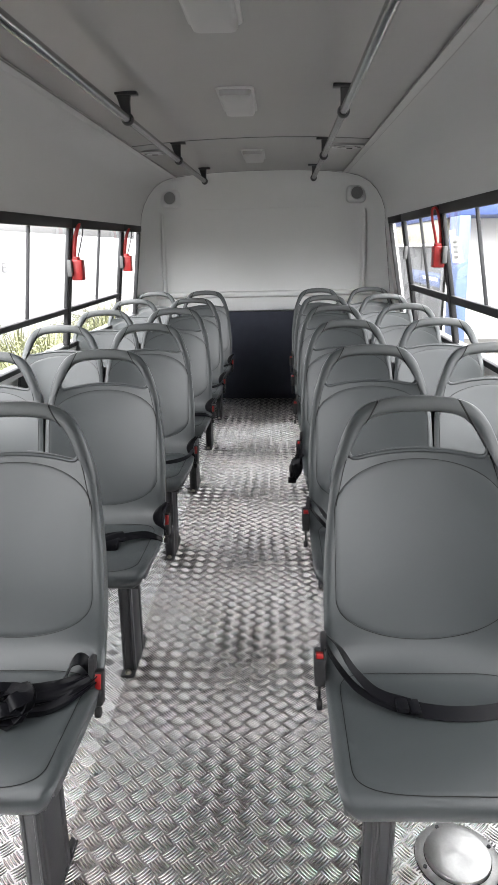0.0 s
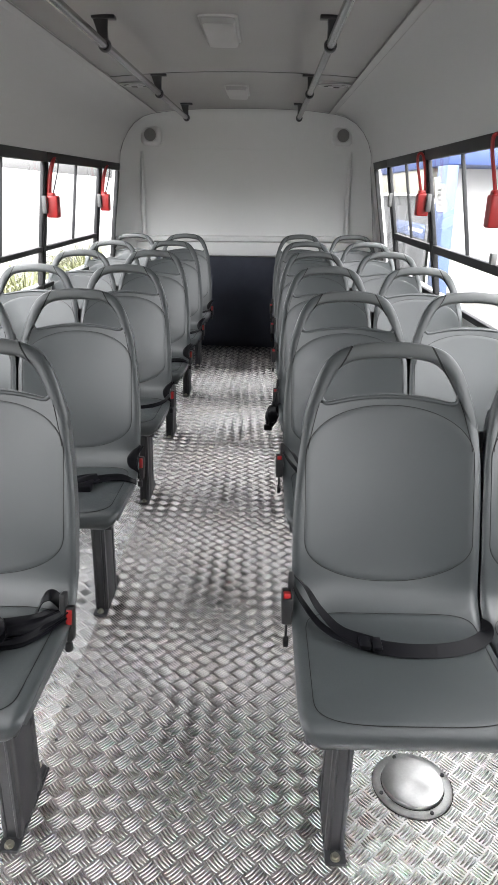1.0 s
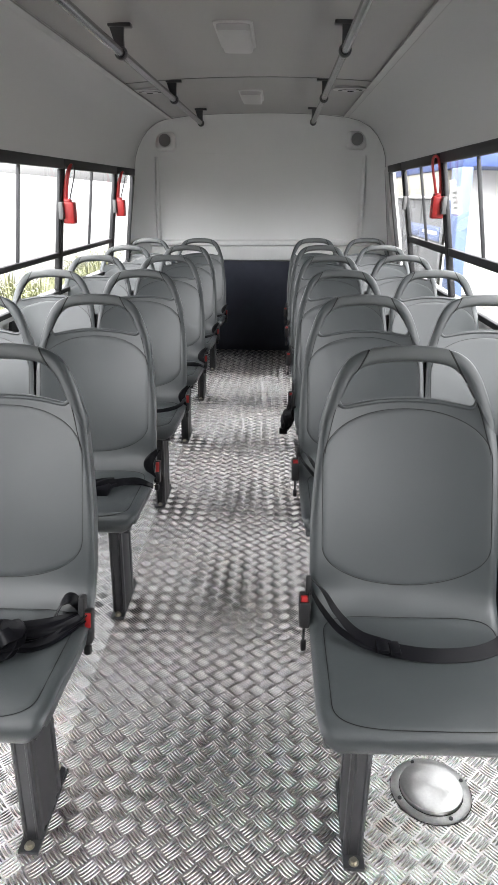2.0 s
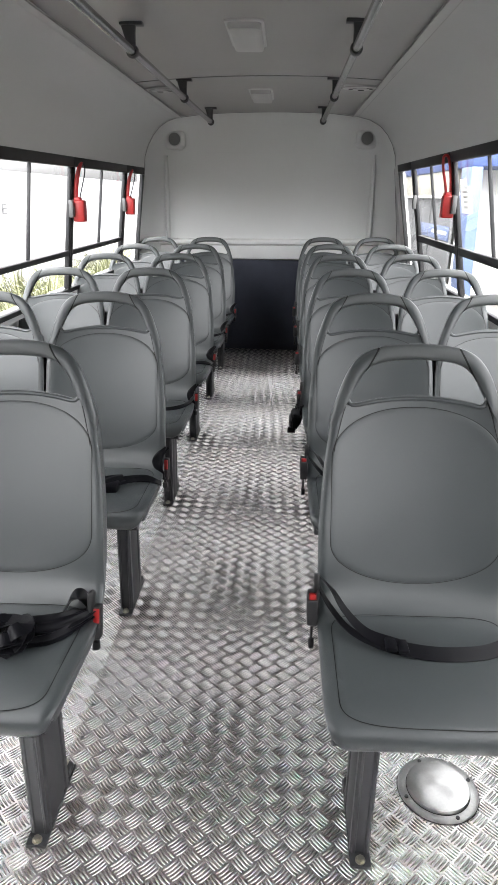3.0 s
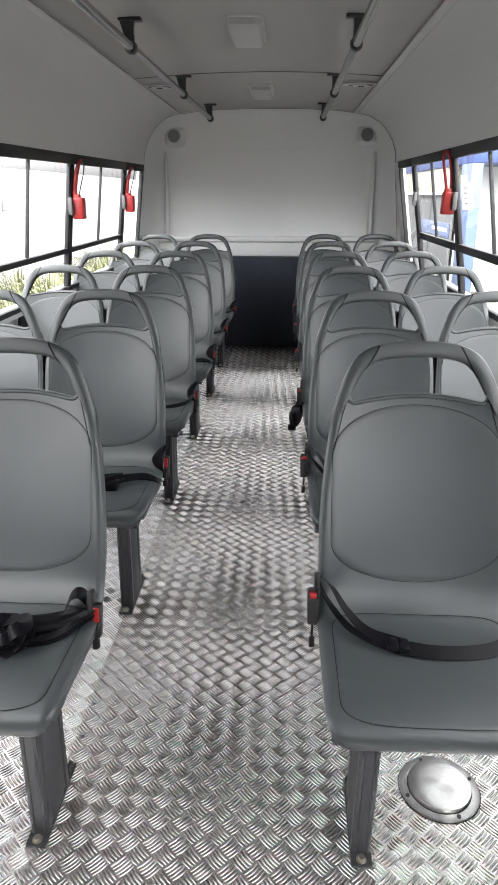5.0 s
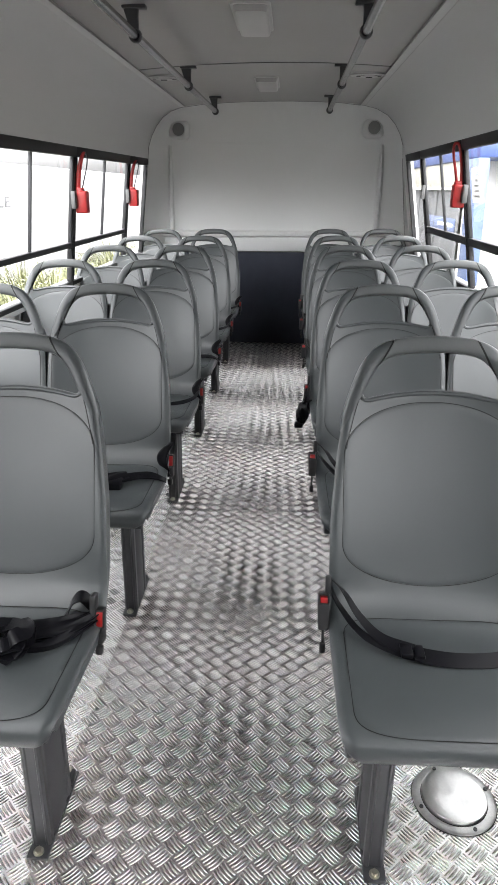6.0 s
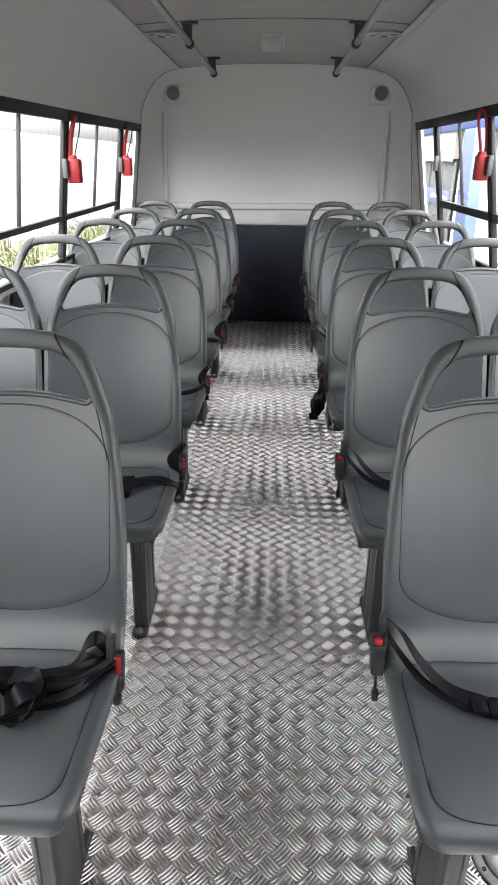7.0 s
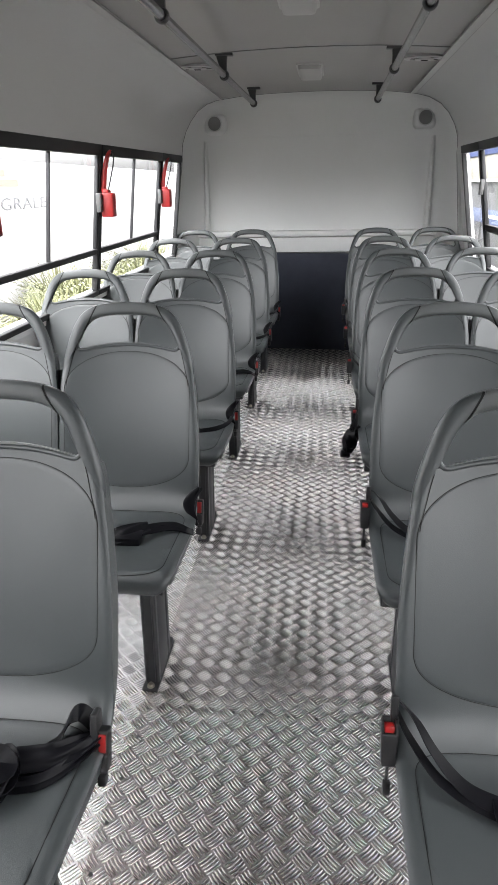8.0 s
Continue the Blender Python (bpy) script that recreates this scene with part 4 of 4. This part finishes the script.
        ribbon(bm, [(0.09, 0.160, 0.414), (0.03, 0.175, 0.424), (-0.03, 0.160, 0.430), (-0.08, 0.145, 0.420), (-0.12, 0.150, 0.415)], 0.04, ups=[(0, -0.2, 1), (0.3, -0.4, 1), (-0.1, -0.2, 1), (-0.4, -0.2, 1), (0, -0.2, 1)])
        box(bm, (-0.085, 0.128, 0.410), (-0.030, 0.172, 0.426), 0.007, 2)
    boxes = {"across": 2, "hang": 2}.get(kind, 1)
    pieces = islands(bm)
    return [("strap" if k < len(pieces) - boxes else "belt_slide", piece) for k, piece in enumerate(pieces)]


def islands(bm):
    """Each connected piece of a bmesh as a mesh of its own."""
    bm.verts.ensure_lookup_table()
    bm.verts.index_update()
    seen, out = set(), []
    for v in bm.verts:
        if v.index in seen:
            continue
        group, stack = [], [v]
        seen.add(v.index)
        while stack:
            a = stack.pop()
            group.append(a)
            for e in a.link_edges:
                b = e.other_vert(a)
                if b.index not in seen:
                    seen.add(b.index)
                    stack.append(b)
        number = {a.index: k for k, a in enumerate(group)}
        faces = {f for a in group for f in a.link_faces}
        nb = bmesh.new()
        vs = [nb.verts.new(a.co) for a in group]
        for f in sorted(faces, key=lambda q: q.index):
            nb.faces.new([vs[number[a.index]] for a in f.verts])
        out.append(mesh_from(nb, "lap_belt", BELT))
    bm.free()
    return out


BELTS = {k: belt_mesh(k) for k in ("across", "heap", "bundle", "hang", "flat")}
PITCH = 0.85
SEAT_LEAN = 0.021        # the shells lean with the body


def double_seat(side, row, belt):
    """A pair of seats on one frame. side -1 or 1."""
    words = {"across": "with lap belt across", "heap": "with crumpled black lap belt", "hang": "with lap belt hanging down", "flat": "with folded black lap belt", "bundle": "with bundled black lap belt"}
    x0 = (-0.503, -0.936) if side < 0 else (0.461, 0.894)
    mid = sum(x0) / 2
    seat = thing("double_seat", "grey moulded plastic double bus seat " + words[belt], "seat", "passenger seats", at=(mid, row * PITCH, 0))
    for k, x in enumerate(x0):
        lx = x - mid
        sh = part("seat_shell", SHELLS[-side if k == 0 else 0], SEAT, seat, at=pose(lx + 0.45 * SEAT_LEAN, 0, LEAN_Z * x, 0, -math.degrees(SEAT_LEAN), 0))
        part("back_panel", BACKP, SEAT, sh)
        part("pan_panel", PANP, SEAT, sh)
        part("panel_joint", BACKRIM, SEAM, sh, "thin dark joint")
        part("panel_joint", PANRIM, SEAM, sh, "thin dark joint")
        part("grip", GRIPM, GRIP, sh, "darker grey textured grip")
        part("grip_core", COREM, SEAM, sh, "dark core at the grip joints")
    part("seat_frame", BEAM, STEEL, seat, "black steel frame", at=pose(0, 0, LEAN_Z * mid, 0, -math.degrees(LEAN_Z), 0))
    part("upright", GAP_FILLER, STEEL, seat, "dark strip added for the shade between the backs", at=pose(0.45 * SEAT_LEAN, 0, LEAN_Z * mid, 0, -math.degrees(SEAT_LEAN), 0))
    lx = (-0.366 if side < 0 else 0.338) - mid
    leg = part("leg", LEG, STEEL, seat, "dark painted steel leg", at=(lx, 0.0, 0))
    part("foot", FOOT, STEEL, leg)
    for y in (-0.016, 0.176):
        part("bolt", BOLTM, BOLT, leg, "zinc bolt", at=(0, y, 0.010 if y < 0 else 0.030))
    bx = x0[0] + side * -0.236 - mid
    turned = "turned_" if side < 0 else ""
    low = 1 if side < 0 and row == 0 else 0
    bx -= (0.008 + 0.007 * low) if side < 0 else 0.001
    buckle = part("belt_buckle", BUCK[turned + "body"], BLACKP, seat, "black buckle", at=pose(bx, (0.305 if side < 0 else 0.280) - 0.055 * low, (0.425 if side < 0 else 0.442) + LEAN_Z * x0[0] - 0.010 * low, -14, 0, 0))
    part("release_button", BUCK[turned + "button"], REDP, buckle, "red button")
    part("stalk", BUCK[turned + "stalk"], BLACKP, buckle)
    for x, kind in ((x0[0], belt), (x0[1], "flat")):
        first = None
        for name, piece in BELTS[kind]:
            if first is None:
                first = part("lap_belt", piece, BELT, seat, "black webbing", at=(x - mid, 0, LEAN_Z * x))
            else:
                part(name, piece, BELT, first)
    return seat


def build_seats():
    right = ("across", "across", "hang", "across", "across", "across")
    left = ("heap", "bundle", "flat", "bundle", "flat", "flat")
    for row in range(6):
        double_seat(-1, row, left[row])
        double_seat(1, row, right[row])


# ---- ceiling rails, lamps, vents ----
def build_rails():
    for side, x, yaw in ((-1, -0.508, -0.55), (1, 0.370, -0.16)):
        z = 1.868 + LEAN_Z * x
        rail = thing("grab_rail", "long satin steel grab rail hung from dark ceiling brackets", "grab rail", "ceiling grab rails", at=(x, 0, z))
        rail.rotation_euler = (0, 0, radians(yaw))
        bm = bmesh.new()
        cyl(bm, (0, -1.6, 0), (0, 4.50, 0), 0.0165, 20)
        part("pipe", bm, CHROME, rail)
        top = 1.962 - 1.868
        for y in (-0.75, 0.56, 1.87, 3.18, 4.47):
            bm = bmesh.new()
            box(bm, (-0.045, y - 0.022, top - 0.008), (0.045, y + 0.022, top + 0.006), 0.004, 2)
            sweep(bm, smooth_path([(side * 0.012, y, top - 0.006), (side * 0.008, y, top * 0.6), (side * 0.001, y, 0.016)], 5), lambda t: ellipse(0.030 - 0.014 * t, 0.015, 12, 3), (0, 1, 0))
            ring = [Vector((0.0205 * math.cos(t), y, 0.0205 * math.sin(t))) for t in np.linspace(0, 2 * math.pi, 25)]
            sweep(bm, ring, ellipse(0.016, 0.005, 10), [(p - Vector((0, y, 0))).normalized() for p in ring])
            part("bracket", bm, STEEL, rail, "dark cast bracket")


def build_lamps():
    for y in (0.88, 2.13, 3.88):
        lamp = thing("ceiling_lamp", "unlit rectangular milky plastic ceiling lamp", "ceiling lamp", "ceiling lamps", at=body((XC - 0.035, y, 1.976)))
        bm = bmesh.new()
        slab(bm, 0.078, 0.243, [(1.0, 0.003), (1.0, -0.003), (0.985, -0.006), (0.9, -0.0065)])
        part("base", bm, LINER, lamp)
        bm = bmesh.new()
        slab(bm, 0.067, 0.232, [(1.0, -0.005), (0.995, -0.014), (0.97, -0.022), (0.92, -0.028), (0.8, -0.031), (0.4, -0.032)])
        part("cover", bm, LAMPW, lamp)


def slab(bm, hx, hy, prof, n=48, r=0.03):
    """A flat moulding with rounded corners, drawn in along its profile of (scale, height)."""
    rings = []
    for f, z in prof:
        ring = []
        for k in range(n):
            t = 2 * math.pi * (k + 0.5) / n
            cx, cy = math.copysign(hx - r, math.cos(t)), math.copysign(hy - r, math.sin(t))
            ring.append(bm.verts.new((cx * (f if f < 0.9 else 1) + (r - (1 - f) * 0.08 * (f > 0.89)) * math.cos(t) * (1 if f > 0.89 else f), cy * (f if f < 0.9 else 1) + (r - (1 - f) * 0.08 * (f > 0.89)) * math.sin(t) * (1 if f > 0.89 else f), z)))
        rings.append(ring)
    for r0, r1 in zip(rings, rings[1:]):
        for k in range(n):
            bm.faces.new((r0[k], r0[(k + 1) % n], r1[(k + 1) % n], r1[k]))
    bm.faces.new(rings[0])
    bm.faces.new(rings[-1][::-1])


def build_vents():
    for side, x in ((-1, -0.66), (1, 0.55)):
        zt = 1.944 + LEAN_Z * x
        v = thing("ceiling_vent", "small oval grey air outlet in the ceiling", "air vent", "ceiling vents", at=(x, 3.42, zt))
        bm = bmesh.new()
        ring = [Vector((0.10 * math.cos(t), 0.055 * math.sin(t), 0)) for t in np.linspace(0, 2 * math.pi, 37)]
        sweep(bm, ring, ellipse(0.009, 0.006, 8), (0, 0, 1))
        part("rim", bm, LINER, v)
        bm = bmesh.new()
        lathe(bm, [(0.0, 0.03), (0.102, 0.03), (0.102, -0.002), (0.0, -0.002)], 36)
        bmesh.ops.scale(bm, vec=(1, 0.55, 1), verts=bm.verts)
        part("backing", bm, LINER, v)
        bm = bmesh.new()
        lathe(bm, [(0.0, -0.003), (0.05, -0.003), (0.052, -0.007), (0.045, -0.010), (0.0, -0.011)], 32)
        bmesh.ops.scale(bm, vec=(0.95, 0.72, 1), verts=bm.verts)
        part("nozzle", bm, LINER, v)
        bm = bmesh.new()
        box(bm, (-0.018, -0.012, -0.0125), (0.018, 0.012, -0.0105), 0.0008, 1)
        part("slot", bm, SEAM, v, "dark slot")
        for k in (-1, 1):
            bm = bmesh.new()
            box(bm, (-0.072, k * 0.026 - 0.003, -0.0045), (0.072, k * 0.026 + 0.003, -0.0015), 0.001, 1)
            part("slot", bm, SEAM, v, "dark slot")
        bm = bmesh.new()
        ring = [Vector((0.112 * math.cos(t), 0.065 * math.sin(t), 0.001)) for t in np.linspace(0, 2 * math.pi, 37)]
        sweep(bm, ring, ellipse(0.0025, 0.002, 6), (0, 0, 1))
        part("joint", bm, GAP, v, "grey joint line")


# ---- on the window posts ----
def build_hammers():
    for side in (-1, 1):
        w = wall_warp(side)
        for k, y in enumerate(POSTS[side][2:6]):
            if side < 0 or k < 3:
                inner = w((-0.048 if side < 0 else (-0.052 if k == 1 else -0.038), y + (0.045 if side > 0 and k == 1 else 0.0), 1.275))
                ham = thing("emergency_hammer", "red plastic emergency hammer with a looped strap on the window post", "hammer", "emergency hammers", at=inner)
                bm = bmesh.new()
                box(bm, (-0.032, -0.030, -0.068), (0.032, 0.030, 0.046), 0.008, 3)
                box(bm, (-0.026, -0.022, 0.030), (0.012, 0.022, 0.062), 0.008, 3)
                part("holder", bm, REDP, ham)
                bm = bmesh.new()
                if side < 0:
                    loop = smooth_path([(-0.020, 0, 0.050), (-0.014, 0, 0.11), (-0.002, 0, 0.17), (0.014, 0, 0.218), (0.028, 0, 0.236), (0.041, 0, 0.222), (0.039, 0, 0.185), (0.025, 0, 0.13), (0.004, 0, 0.060)], 7)
                else:
                    loop = smooth_path([(0.008, 0, 0.055), (0.002, -0.004, 0.12), (-0.010, -0.008, 0.18), (-0.022, -0.010, 0.225), (-0.036, -0.010, 0.242), (-0.051, -0.010, 0.230), (-0.046, -0.008, 0.18), (-0.030, -0.004, 0.12), (-0.014, 0, 0.055)], 7)
                if side < 0:
                    bend = len(loop) * 5 // 9
                    sweep(bm, loop[:bend], lambda t: ellipse(0.014 - 0.008 * t ** 2, 0.010 - 0.004 * t ** 2, 12, 2.6), (0, 1, 0))
                    part("handle", bm, REDP, ham)
                    bm = bmesh.new()
                    sweep(bm, loop[bend - 2:], ellipse(0.0036, 0.0036, 8), (0, 1, 0))
                    part("cord", bm, BLACKP, ham, "thin dark cord")
                    bm = bmesh.new()
                else:
                    sweep(bm, loop, ellipse(0.0072, 0.0072, 12), (0, 1, 0))
                    part("handle", bm, REDP, ham)
                    bm = bmesh.new()
                box(bm, (side * 0.030 - 0.004, -0.02, -0.05), (side * 0.040 + 0.004, 0.022, 0.05), 0.003, 2)
                part("clip", bm, LATCH, ham, "grey mounting clip")
            lat = thing("window_latch", "grey plastic window latch on the dark post", "latch", "window latches", at=w((-0.014, y - 0.040, 1.275)))
            bm = bmesh.new()
            box(bm, (-0.012, -0.016, -0.045), (0.012, 0.016, 0.045), 0.004, 2)
            part("body", bm, LATCH, lat)
            bm = bmesh.new()
            box(bm, (-side * 0.010 - 0.005, -0.006, -0.02), (-side * 0.010 + 0.005, 0.006, 0.02), 0.003, 2)
            part("catch", bm, LATCH, lat)


def build_tab():
    w = wall_warp(1)
    tab = thing("window_latch", "small grey catch on the window transom", "latch", "window latches", at=w((-0.006, 1.71, Z_BAR + 0.035)))
    bm = bmesh.new()
    box(bm, (-0.012, -0.017, -0.021), (0.012, 0.017, 0.024), 0.005, 2)
    part("body", bm, LATCH, tab)


def build_notice():
    """A white notice with unreadable lines, stuck to the glass beside a post."""
    w = wall_warp(1)
    n = thing("notice", "small white notice with grey lines stuck on the window", "notice")
    bm = bmesh.new()
    box(bm, (0.0070, 2.50, 1.235), (0.0075, 2.655, 1.365), 0, warp=w)
    box(bm, (0.0070, 2.58, 1.365), (0.0075, 2.655, 1.40), 0, warp=w)
    part("sheet", bm, PAPER, n)
    for k in range(4):
        bm = bmesh.new()
        z = 1.262 + 0.024 * k
        box(bm, (0.0062, 2.53, z), (0.0066, 2.60, z + 0.009), 0, warp=w)
        part("print_line", bm, PRINT, n)


# ---- outside ----
GROUND_Z = -0.85
ASPH = mat("grey_paving", (0.060, 0.057, 0.051), 0.9, var=0.2, scale=0.4, grain=0.2, grain_scale=60)
GARDEN = mat("weathered_white_render", (0.44, 0.44, 0.437), 0.85, var=0.06, scale=0.8)
WHITE = mat("white_render", (0.66, 0.66, 0.65), 0.8, var=0.04, scale=0.8)
BLUE = mat("blue_paint", (0.030, 0.055, 0.17), 0.5, var=0.1)
BLUEB = mat("pale_blue_panel", (0.09, 0.12, 0.22), 0.5, var=0.1)
PALEB = mat("pale_blue_paint", (0.055, 0.085, 0.17), 0.5, var=0.1)
GREYW = mat("grey_glazing", (0.085, 0.087, 0.09), 0.6, var=0.1)
GREYF = mat("grey_frame_paint", (0.14, 0.142, 0.145), 0.6, var=0.1)
ORANGE = mat("faded_orange_paint", (0.25, 0.185, 0.15), 0.6, var=0.1)
LETTER = mat("grey_lettering", (0.115, 0.115, 0.12), 0.6)
SOIL = mat("dark_soil", (0.08, 0.06, 0.04), 0.95, var=0.3, scale=5, bump=0.5)
CREAM = mat("cream_render", (0.27, 0.26, 0.22), 0.8, var=0.05, scale=1)
LEAF = mat("green_blades", (0.115, 0.12, 0.052), 0.55, var=0.5, scale=3)
BUSH = mat("olive_bush_leaves", (0.085, 0.092, 0.045), 0.6, var=0.6, scale=4)


def blade_clump(seed, n, height):
    """A clump of long arching blades from one root."""
    rng = random.Random(seed)
    vs, fs = [], []
    for _ in range(n):
        a = rng.uniform(0, 2 * math.pi)
        lean = rng.uniform(0.15, 1.1)
        h = height * rng.uniform(0.6, 1.05)
        w = rng.uniform(0.008, 0.024)
        r0 = rng.uniform(0, 0.25)
        c, q = math.cos(a), math.sin(a)
        first = len(vs)
        for k in range(6):
            t = k / 5
            r = r0 + lean * h * 0.6 * t ** 1.8
            z = h * (t - 0.28 * lean * t ** 3)
            ww = w * (1 - t) ** 0.7 * (0.6 + 0.8 * min(1, 3 * t))
            for e in (-1, 1):
                vs.append((r * c - e * ww * q, r * q + e * ww * c, z + 0.004 * e))
        for k in range(5):
            b = first + 2 * k
            fs.append((b, b + 1, b + 3, b + 2))
    me = bpy.data.meshes.new("blades")
    me.from_pydata(vs, [], fs)
    me.materials.append(LEAF)
    return me


def bush(seed, n, height):
    """A rounded bush of many small leaves on short twigs."""
    rng = random.Random(seed)
    vs, fs = [], []
    tips = [(rng.gauss(0, 0.26), rng.gauss(0, 0.26), height * rng.uniform(0.45, 0.95)) for _ in range(26)]
    for _ in range(n):
        tx, ty, tz = rng.choice(tips)
        f = rng.uniform(0.35, 1.0)
        c = Vector((tx * f + rng.gauss(0, 0.05), ty * f + rng.gauss(0, 0.05), tz * f ** 0.6 + rng.gauss(0, 0.05)))
        d = Vector((rng.gauss(0, 1), rng.gauss(0, 1), rng.gauss(0.3, 0.7))).normalized()
        e = d.orthogonal().normalized() * rng.uniform(0.010, 0.018)
        ln = rng.uniform(0.035, 0.07)
        k = len(vs)
        vs += [tuple(c), tuple(c + d * ln * 0.5 + e), tuple(c + d * ln), tuple(c + d * ln * 0.5 - e)]
        fs.append((k, k + 1, k + 2, k + 3))
    me = bpy.data.meshes.new("leaves")
    me.from_pydata(vs, [], fs)
    me.materials.append(BUSH)
    return me


def build_outside():
    bm = bmesh.new()
    bmesh.ops.create_grid(bm, x_segments=4, y_segments=4, size=400)
    g = part("ground", bm, ASPH, at=(0, 0, GROUND_Z))
    tagged(g, "pale sandy paved yard", "ground", kind="structure")
    # planted strip and white wall with lettering on one side
    bm = bmesh.new()
    box(bm, (-4.85, -6, GROUND_Z), (-4.5, 24, 1.65), 0.02)
    wall = part("boundary_wall", bm, GARDEN)
    tagged(wall, "tall white rendered wall with grey painted lettering", "wall", kind="structure")
    cu = bpy.data.curves.new("lettering", "FONT")
    cu.body = "GRALE"
    cu.size = 0.24
    cu.extrude = 0.004
    cu.space_character = 1.05
    cu.materials.append(LETTER)
    tx = new("lettering", cu)
    tx.parent = wall
    tx.matrix_basis = Matrix(((0, 0, 1, -4.494), (2.17, 0, 0, 8.73), (0, 1, 0, 0.985), (0, 0, 0, 1)))
    bm = bmesh.new()
    box(bm, (-4.5, 7.0, 1.30), (-4.494, 9.4, 1.40), 0.002, 1)
    box(bm, (-4.5, 7.4, 1.43), (-4.494, 9.0, 1.53), 0.002, 1)
    part("painted_stripe", bm, ORANGE, wall, "faded orange stripes")
    kinds = [blade_clump(k, 260, 1.5) for k in range(3)]
    bushes = [bush(20 + k, 1500, 1.25) for k in range(2)]
    rng = random.Random(5)
    for k in range(34):
        x, y = rng.uniform(-4.1, -2.7), 2.6 + k * 0.32 + rng.uniform(-0.2, 0.2)
        leafy = k % 5 in (0, 2)
        top = thing("shrub", "rounded olive green bush of small leaves" if leafy else "clump of long arching green blades in a planted strip", "shrub", "shrubs along the wall", at=(x, y, GROUND_Z))
        top.rotation_euler = (0, 0, rng.uniform(0, 6))
        f = rng.uniform(0.68, 0.92)
        top.scale = (f, f, f * (1.02 if x > -3.3 else 0.95))
        part("leaves" if leafy else "blades", bushes[k % 2] if leafy else kinds[k % 3], LEAF, top)
    bm = bmesh.new()
    box(bm, (-4.5, 1.5, GROUND_Z), (-2.45, 15, GROUND_Z + 0.12), 0.02)
    bed = part("planting_bed", bm, SOIL)
    tagged(bed, "low kerbed strip of dark soil", "planting bed", kind="structure")
    # building on the other side
    house = thing("building", "cream rendered building with blue fascia and grey glazing", "building", at=(4.0, 15.7, GROUND_Z))
    bm = bmesh.new()
    box(bm, (0.0, 0.0, 2.27), (6, 16, 2.84), 0.01)
    box(bm, (0.0, 0.0, 0.0), (6, 16, 0.12), 0.01)
    box(bm, (0.3, 0.0, 0.121), (6, 16, 2.269), 0.01)
    part("wall", bm, CREAM, house)
    bm = bmesh.new()
    box(bm, (0.16, -0.06, 0.0), (6, -0.002, 2.838), 0.01)
    part("end_wall", bm, WHITE, house, "white end wall")
    bm = bmesh.new()
    box(bm, (-0.05, -1.75, 2.842), (6.1, 16, 3.25), 0.02)
    part("fascia", bm, BLUE, house, "blue fascia")
    bm = bmesh.new()
    box(bm, (-0.04, 0.0, 2.21), (0.0, 16, 2.268), 0.008)
    part("trim", bm, WHITE, house, "white band over the glazing")
    for k in range(6):
        y = 0.15 + k * 2.6
        bm = bmesh.new()
        box(bm, (0.10, y, 0.125), (0.14, y + 2.45, 2.205), 0.005)
        w = part("window", bm, GREYW, house, "grey glazing")
        bm = bmesh.new()
        box(bm, (0.07, y - 0.04, 0.125), (0.13, y - 0.002, 2.205), 0.01)
        part("frame", bm, GREYF, w, "grey frame post")
    # flat panel in place of a blue car; the white streak paints its reflection
    bm = bmesh.new()
    box(bm, (0.078, 0.3, 1.22), (0.096, 4.0, 1.56), 0.006)
    car = part("sign_panel", bm, BLUEB, house, "flat pale blue panel in place of a parked car, with a white streak")
    bm = bmesh.new()
    box(bm, (0.070, 0.5, 1.36), (0.0775, 2.2, 1.44), 0.002, 1)
    part("streak", bm, WHITE, car, "white streak")
    col = thing("column", "slanting pale blue painted steel column", "column", at=(4.05, 14.2, GROUND_Z))
    bm = bmesh.new()
    box(bm, (-0.12, -0.42, 0.06), (0.12, 0.42, 2.838), 0.02, warp=lambda v: Vector((v.x, v.y + 0.10 * (v.z - 1.3), v.z)))
    part("shaft", bm, PALEB, col)
    bm = bmesh.new()
    box(bm, (-0.2, -0.7, 0.0), (0.2, 0.5, 0.06), 0.02)
    part("base", bm, WHITE, col)


build_walls()
build_windows()
build_ceiling()
build_rear()
build_front()
build_seats()
build_disc()
build_rails()
build_lamps()
build_vents()
build_hammers()
build_tab()
build_notice()
build_outside()
build_floor()
